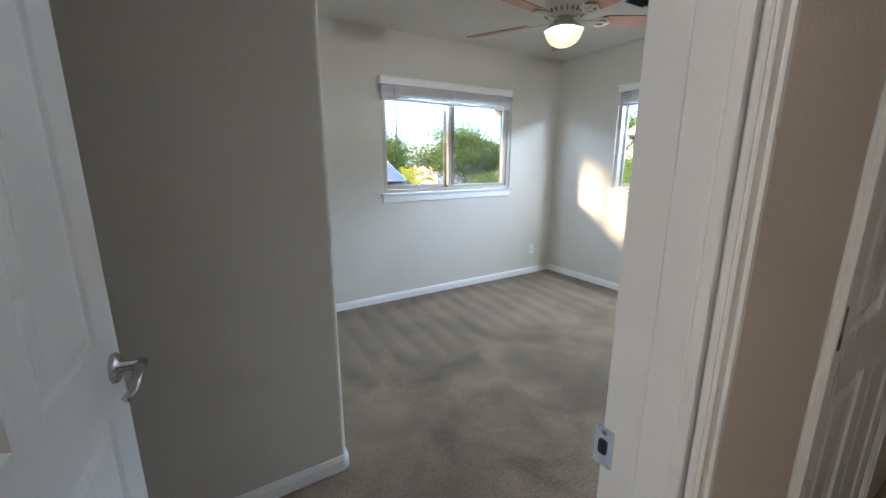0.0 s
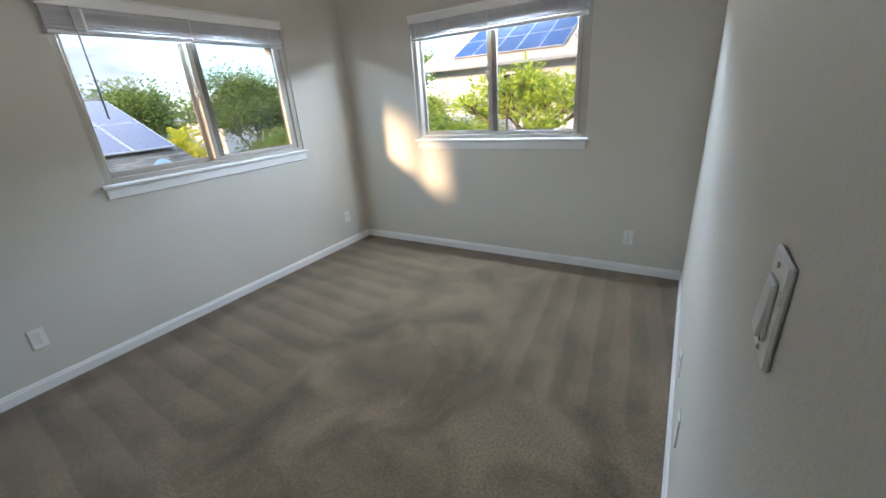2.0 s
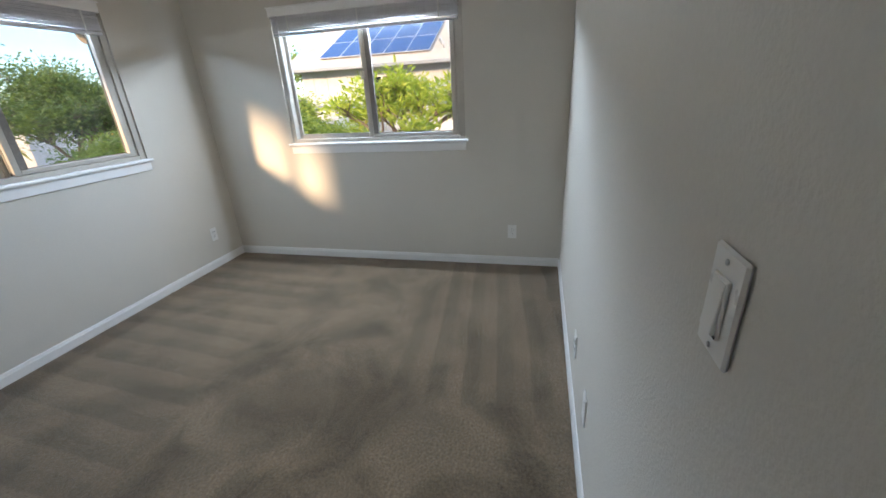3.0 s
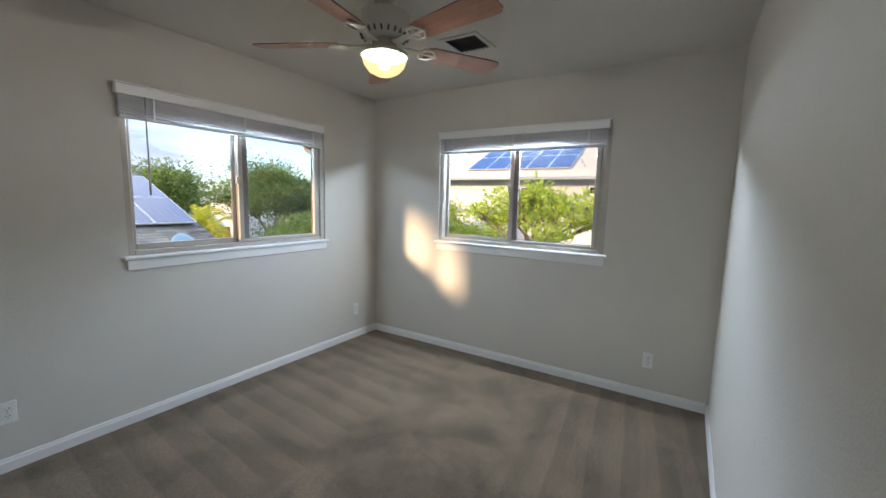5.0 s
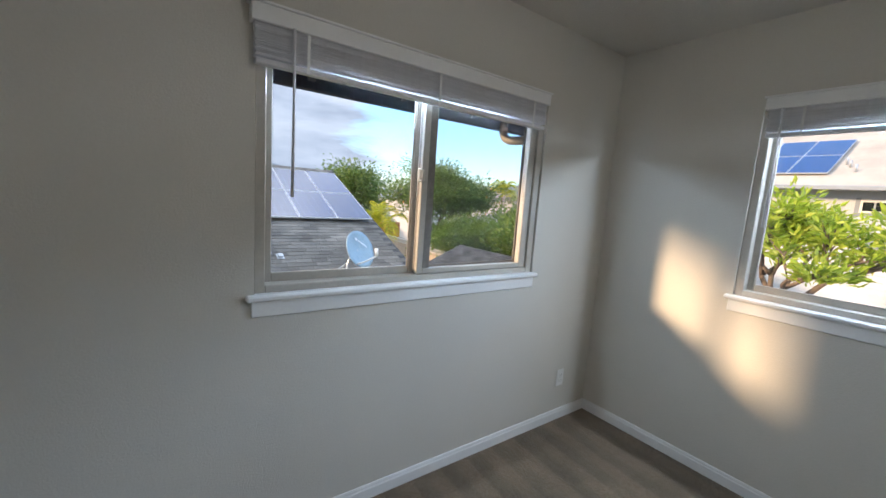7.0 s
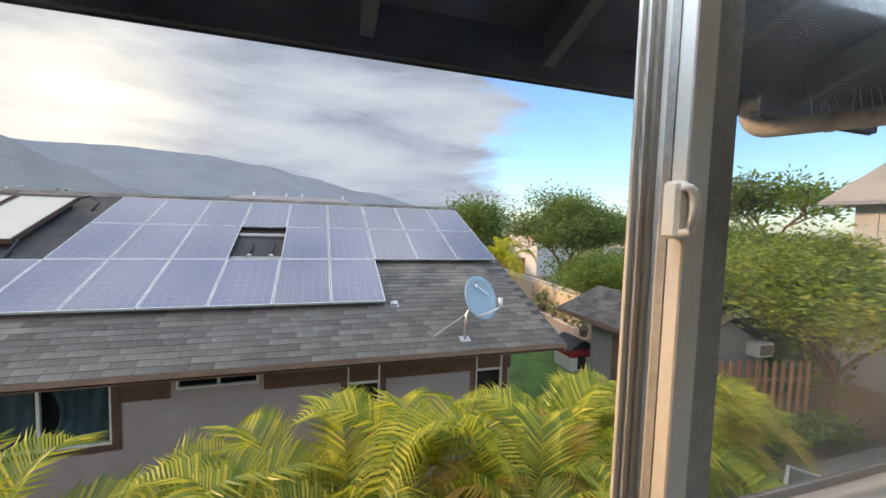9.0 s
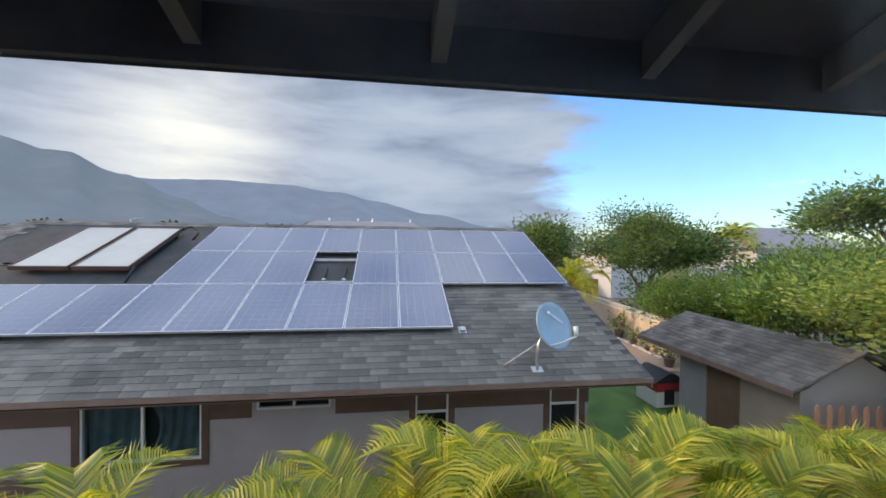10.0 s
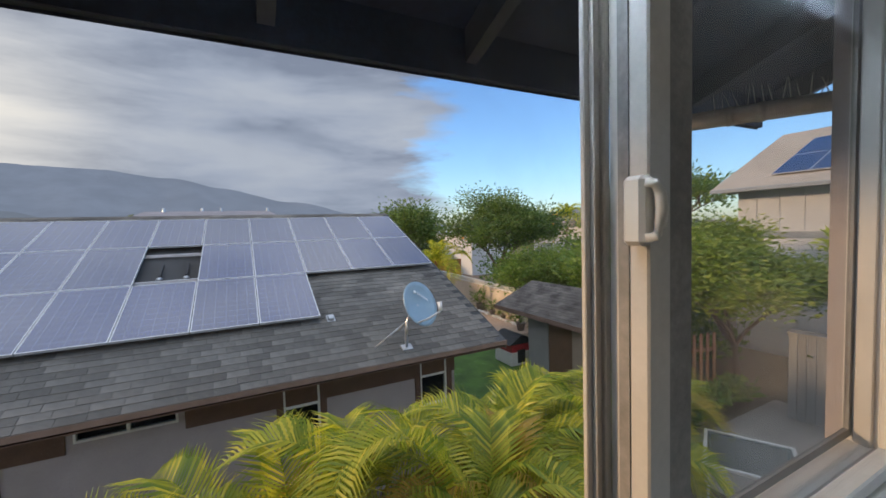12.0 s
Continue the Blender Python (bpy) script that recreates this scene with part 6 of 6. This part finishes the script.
def areca(x, y, top, seed, n=13, old=0.18, stems=3):
    rng = random.Random(seed)
    root = empty("areca_palm", pose(x, y, GZ, 0, 0, rng.uniform(0, 360)), "yellow-green areca palm clump with feathery fronds", "palm", "areca palms below the window")
    h = top - GZ - 1.45
    for s in range(stems):
        a = rng.uniform(0, 6.28)
        b = Vector((0.22 * math.cos(a), 0.22 * math.sin(a), 0))
        e = b * 2.0 + Vector((0, 0, h * rng.uniform(0.78, 1.0)))
        sb = bmesh.new()
        tube(sb, [b, b.lerp(e, 0.5) + Vector((0.02, 0, 0)), e], [0.045, 0.038, 0.030], 8)
        part("cane", sb, PALMSTEM, root)
        for k in range(n // stems + 1):
            me = rng.choice(FROND_Y) if rng.random() < old else rng.choice(FRONDS)
            f = new("frond", me)
            f.parent = root
            rise = rng.uniform(-4, 60)
            f.matrix_basis = move(*e) @ turn("Z", k * 137.5 + rng.uniform(-20, 20)) @ turn("Y", 10 - rise) @ Matrix.Scale(rng.uniform(0.8, 1.1), 4)
    return root


for k, (x, y, top, old) in enumerate(((-6.3, 3.7, -0.50, 0.1), (-5.0, 3.5, -0.38, 0.05), (-3.9, 3.6, -0.60, 0.15), (-3.0, 3.4, -0.55, 0.1), (-2.0, 3.6, -0.42, 0.25), (-1.25, 3.3, -0.25, 0.15),
                                      (-0.50, 3.5, 0.0, 0.3), (0.20, 3.4, -0.12, 0.25), (0.9, 3.7, -0.22, 0.2), (1.6, 3.9, -0.42, 0.15), (2.4, 4.1, -0.48, 0.1), (3.3, 4.3, -0.65, 0.1), (4.2, 4.5, -0.75, 0.1), (5.0, 4.8, -1.0, 0.1))):
    areca(x, y, top, 40 + k, 12, old)


def fan_palm(x, y, h, seed, label, name="garden_palm", sc=1.2):
    rng = random.Random(seed)
    root = empty(name, pose(x, y, GZ), label, "palm")
    tb = bmesh.new()
    tube(tb, [(0, 0, 0), (0.1, 0, h * 0.5), (0.05, 0.05, h)], [0.12, 0.1, 0.08], 8)
    part("trunk", tb, BARK, root)
    for k in range(16):
        f = new("frond", rng.choice(FRONDS))
        f.parent = root
        f.matrix_basis = move(0.05, 0.05, h) @ turn("Z", k * 137.5) @ turn("Y", rng.uniform(-45, 15)) @ Matrix.Scale(sc, 4)
    return root


fan_palm(6.9, 17.5, 2.3, 70, "yellow-green palm beyond the neighbour's roof", sc=1.1)
fan_palm(25.5, 27.5, 4.6, 71, "distant coconut palm between roofs", sc=1.3)

for x, y, s, sd in ((9.05, 17.0, 1.0, 80), (8.92, 15.7, 0.7, 81), (8.85, 14.7, 0.55, 82), (8.33, 12.74, 0.9, 83)):
    pt = empty("potted_plant", pose(x, y, GZ + 0.036), "leafy plant in a grey pot on the deck", "potted plant", "potted plants by the pool")
    pb = bmesh.new()
    lathe(pb, [(0.15 * s, 0), (0.22 * s, 0.33 * s), (0.235 * s, 0.34 * s), (0.235 * s, 0.37 * s), (0.20 * s, 0.37 * s), (0.19 * s, 0.33 * s)], (0, 0, 0), 16)
    part("pot", pb, POT, pt)
    rs = np.random.RandomState(sd)
    c = rs.normal(size=(260, 3)) * np.array([0.22, 0.22, 0.20]) * s + np.array([0, 0, 0.70 * s])
    sb = bmesh.new()
    for k in range(5):
        tube(sb, [(0, 0, 0.3 * s), (0.15 * s * math.cos(k * 1.3), 0.15 * s * math.sin(k * 1.3), 0.75 * s)], [0.015, 0.008], 5)
    part("stem", sb, BARK, pt)
    cr = new("leaves", leaf_mesh("leaves", c, 0.14 * s, LEAF_MID, sd, 0.8))
    cr.parent = pt

# a border of white stones along the garden wall
rs = np.random.RandomState(17)
sb = bmesh.new()
for k in range(70):
    y = 13.2 + 0.085 * k
    r = rs.uniform(0.05, 0.09)
    lathe(sb, [(0.0, 0.0), (r, 0.01), (r * 0.95, r * 0.7), (r * 0.5, r * 1.1), (0.0, r * 1.2)], (8.72 + 0.07 * (y - 14) + rs.uniform(-0.05, 0.05), y, GZ + 0.036), 7)
stones = new("border_stones", mesh_of("border_stones", sb, CREAM))
tagged(stones, "row of small white border stones by the garden wall", "stones", kind="stuff")

# far woods, one mass of clumps
rs = np.random.RandomState(5)
pts = []
for k in range(760):
    x = rs.uniform(-170, 150)
    y = rs.uniform(70, 190) if x < 5 else rs.uniform(48, 150)
    h = rs.uniform(1.6, 3.4) * (0.7 + y / 160) * (1.75 if x < 5 else 1.0)
    w = rs.uniform(2.5, 6.0)
    q = rs.normal(size=(72, 3))
    q /= np.linalg.norm(q, axis=1)[:, None]
    q *= rs.uniform(0.6, 1.0, (72, 1))
    pts.append(q * np.array([w, w, h * 0.55]) + np.array([x, y, GZ + h * 0.55]))
woods = new("distant_trees", leaf_mesh("distant_trees", np.concatenate(pts), 1.1, FARTREE, 5, 0.7, 0.7))
tagged(woods, "band of distant dark green trees", "trees", kind="stuff")

# shrubs along the lot lines
pts = []
for x0, y0, x1, y1, h, n in ((11.5, 14.5, 16.0, 22.0, 2.6, 26), (5.2, 27.0, 12.5, 30.0, 2.4, 22), (3.0, 4.7, 5.6, 5.4, 0.7, 8), (9.5, 6.5, 12.8, 9.0, 2.2, 18), (5.6, 4.6, 9.0, 5.1, 0.8, 10)):
    for k in range(n):
        f = rs.uniform()
        q = rs.normal(size=(110, 3))
        q /= np.linalg.norm(q, axis=1)[:, None]
        q *= rs.uniform(0.7, 1.0, (110, 1)) * np.array([0.8, 0.8, h * 0.5]) * (0.5 if h < 1 else 1.0)
        pts.append(q + np.array([x0 + (x1 - x0) * rs.uniform(), y0 + (y1 - y0) * rs.uniform(), GZ + h * 0.5]))
sh = new("hedge_shrubs", leaf_mesh("hedge_shrubs", np.concatenate(pts), 0.24, LEAF_MID, 6, 0.5))
tagged(sh, "mixed green shrubs along the garden edges", "shrubs", kind="stuff")


def ridge(name, dist, stops, mat, label, seed, depth):
    """Hills from (bearing left of north, elevation) stops, with a rough crest and slopes toward the plain."""
    ns = 160
    bm = bmesh.new()
    rows = []
    b0, b1 = stops[0][0], stops[-1][0]
    for j in range(9):
        row = []
        f = j / 8
        for i in range(ns + 1):
            b = b0 + (b1 - b0) * i / ns
            for (p, e0), (q, e1) in zip(stops, stops[1:]):
                if min(p, q) <= b <= max(p, q):
                    s = (b - p) / (q - p)
                    s = s * s * (3 - 2 * s)
                    e = e0 + (e1 - e0) * s
                    break
            z = dist * math.tan(radians(e))
            z *= 1 + 0.02 * noise.noise(Vector((i * 0.10, seed, 0))) + 0.012 * noise.noise(Vector((i * 0.4, seed, 3)))
            rr = dist - depth * f + depth * 0.10 * noise.noise(Vector((i * 0.12, seed + 5, f * 2)))
            zz = (z - GZ) * (1 - f) ** 1.25 * (1 + 0.06 * noise.noise(Vector((i * 0.12, f * 3, seed)))) if j else z - GZ
            row.append(bm.verts.new((-rr * math.sin(radians(b)), rr * math.cos(radians(b)), GZ + max(0, zz))))
        rows.append(row)
    for r0, r1 in zip(rows, rows[1:]):
        for i in range(ns):
            bm.faces.new((r0[i], r0[i + 1], r1[i + 1], r1[i])).smooth = True
    bmesh.ops.recalc_face_normals(bm, faces=bm.faces)
    return structure(name, bm, mat, label)


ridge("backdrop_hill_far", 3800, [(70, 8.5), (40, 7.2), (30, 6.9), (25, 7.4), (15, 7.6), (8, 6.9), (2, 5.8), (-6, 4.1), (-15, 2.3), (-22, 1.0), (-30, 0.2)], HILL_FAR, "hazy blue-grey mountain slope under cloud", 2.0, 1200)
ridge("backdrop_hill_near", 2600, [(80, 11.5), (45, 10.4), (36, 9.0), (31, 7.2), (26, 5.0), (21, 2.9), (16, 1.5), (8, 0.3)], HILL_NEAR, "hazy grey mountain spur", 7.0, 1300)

# ------------------------------------------------------------ shingles, last
EXPO, TABW = 0.142, 0.305


def tab_mesh(name, w, mat):
    bm = bmesh.new()
    c = [(-w / 2 + 0.003, 0, 0.0), (w / 2 - 0.003, 0, 0.0), (w / 2 - 0.003, EXPO + 0.02, 0.0), (-w / 2 + 0.003, EXPO + 0.02, 0.0)]
    lo = [bm.verts.new(p) for p in c]
    hi = [bm.verts.new((p[0], p[1], 0.011 if k < 2 else 0.003)) for k, p in enumerate(c)]
    bm.faces.new(hi)
    for k in range(4):
        bm.faces.new((lo[k], lo[(k + 1) % 4], hi[(k + 1) % 4], hi[k]))
    bmesh.ops.recalc_face_normals(bm, faces=bm.faces)
    return mesh_of(name, bm, mat)


def covered(x, s):
    """Under the panels, where no shingle shows."""
    y = AY0 + s * CA
    if y > 6.85 and -10.9 < x < -0.85:
        return y < 11.5
    return y > 8.4 and -6.2 < x < 2.0 and y < 11.5


tabs = [tab_mesh("shingle", w, SHINGLE) for w in (0.285, 0.305, 0.33)]
rng = random.Random(11)
loose, count = [], 0
base_m = house_a_inv @ pose(0, AY0, roof_z(AY0) - 0.012, RA)
course = 0
s = -0.01
slope_len = (AY1 - AY0) / CA
while s < slope_len - 0.05:
    x = AX1 - 0.01 - (0.0 if course % 2 else 0.155) - rng.uniform(0, 0.05)
    left = max(-13.0, AX0 + s * CA + 0.2)
    while x > left:
        k = rng.randrange(3)
        w = (0.285, 0.305, 0.33)[k]
        xc = x - w / 2
        x -= w
        if covered(xc, s):
            continue
        m = base_m @ move(xc, s + rng.uniform(-0.006, 0.006), rng.uniform(0, 0.003)) @ turn("Z", rng.uniform(-0.5, 0.5))
        if count < 300 and xc > -5.8 and (s < 1.35 or xc > -0.9):
            t = new("shingle", tabs[k])
            t.parent = roof_a
            t.matrix_basis = m
            count += 1
        else:
            loose.append((m, w))
    s += EXPO
    course += 1


def joined_tabs(name, items, mat, parent, label):
    vs, fs = [], []
    for m, w in items:
        b = len(vs)
        for px, py, z in ((-w / 2 + 0.003, 0, 0), (w / 2 - 0.003, 0, 0), (w / 2 - 0.003, EXPO + 0.02, 0), (-w / 2 + 0.003, EXPO + 0.02, 0),
                          (-w / 2 + 0.003, 0, 0.011), (w / 2 - 0.003, 0, 0.011), (w / 2 - 0.003, EXPO + 0.02, 0.003), (-w / 2 + 0.003, EXPO + 0.02, 0.003)):
            vs.append(tuple(m @ Vector((px, py, z))))
        fs += [(b + 4, b + 5, b + 6, b + 7), (b, b + 1, b + 5, b + 4), (b + 1, b + 2, b + 6, b + 5), (b + 3, b, b + 4, b + 7)]
    me = bpy.data.meshes.new(name)
    me.from_pydata(vs, [], fs)
    me.materials.append(mat)
    ob = new(name, me)
    ob.parent = parent
    return tagged(ob, label, kind="stuff")


joined_tabs("shingles", loose, SHINGLE, roof_a, "weathered grey shingles in rows")
# shingles of the shed
items = []
ang = math.degrees(math.atan2(SZR - (SZE + 0.06), SHW))
ln = math.hypot(SHW, SZR - SZE - 0.06)
for side in (0, 1):
    s, course = 0.0, 0
    while s < ln - 0.05:
        y = SRY0 + 0.01 + (0.15 if course % 2 else 0.0)
        while y < SRY1 - 0.30:
            if side == 0:
                m = si @ move(7.1 - SHW, y + 0.15, SZE + 0.061) @ turn("Z", -90) @ turn("X", ang) @ move(0, s, 0)
            else:
                m = si @ move(7.1 + SHW, y + 0.15, SZE + 0.061) @ turn("Z", 90) @ turn("X", ang) @ move(0, s, 0)
            items.append((m, 0.305))
            y += 0.305
        s += EXPO
        course += 1
joined_tabs("shingles", items, SHINGLE_SHED, shed_roof, "brown-grey shingles in rows")
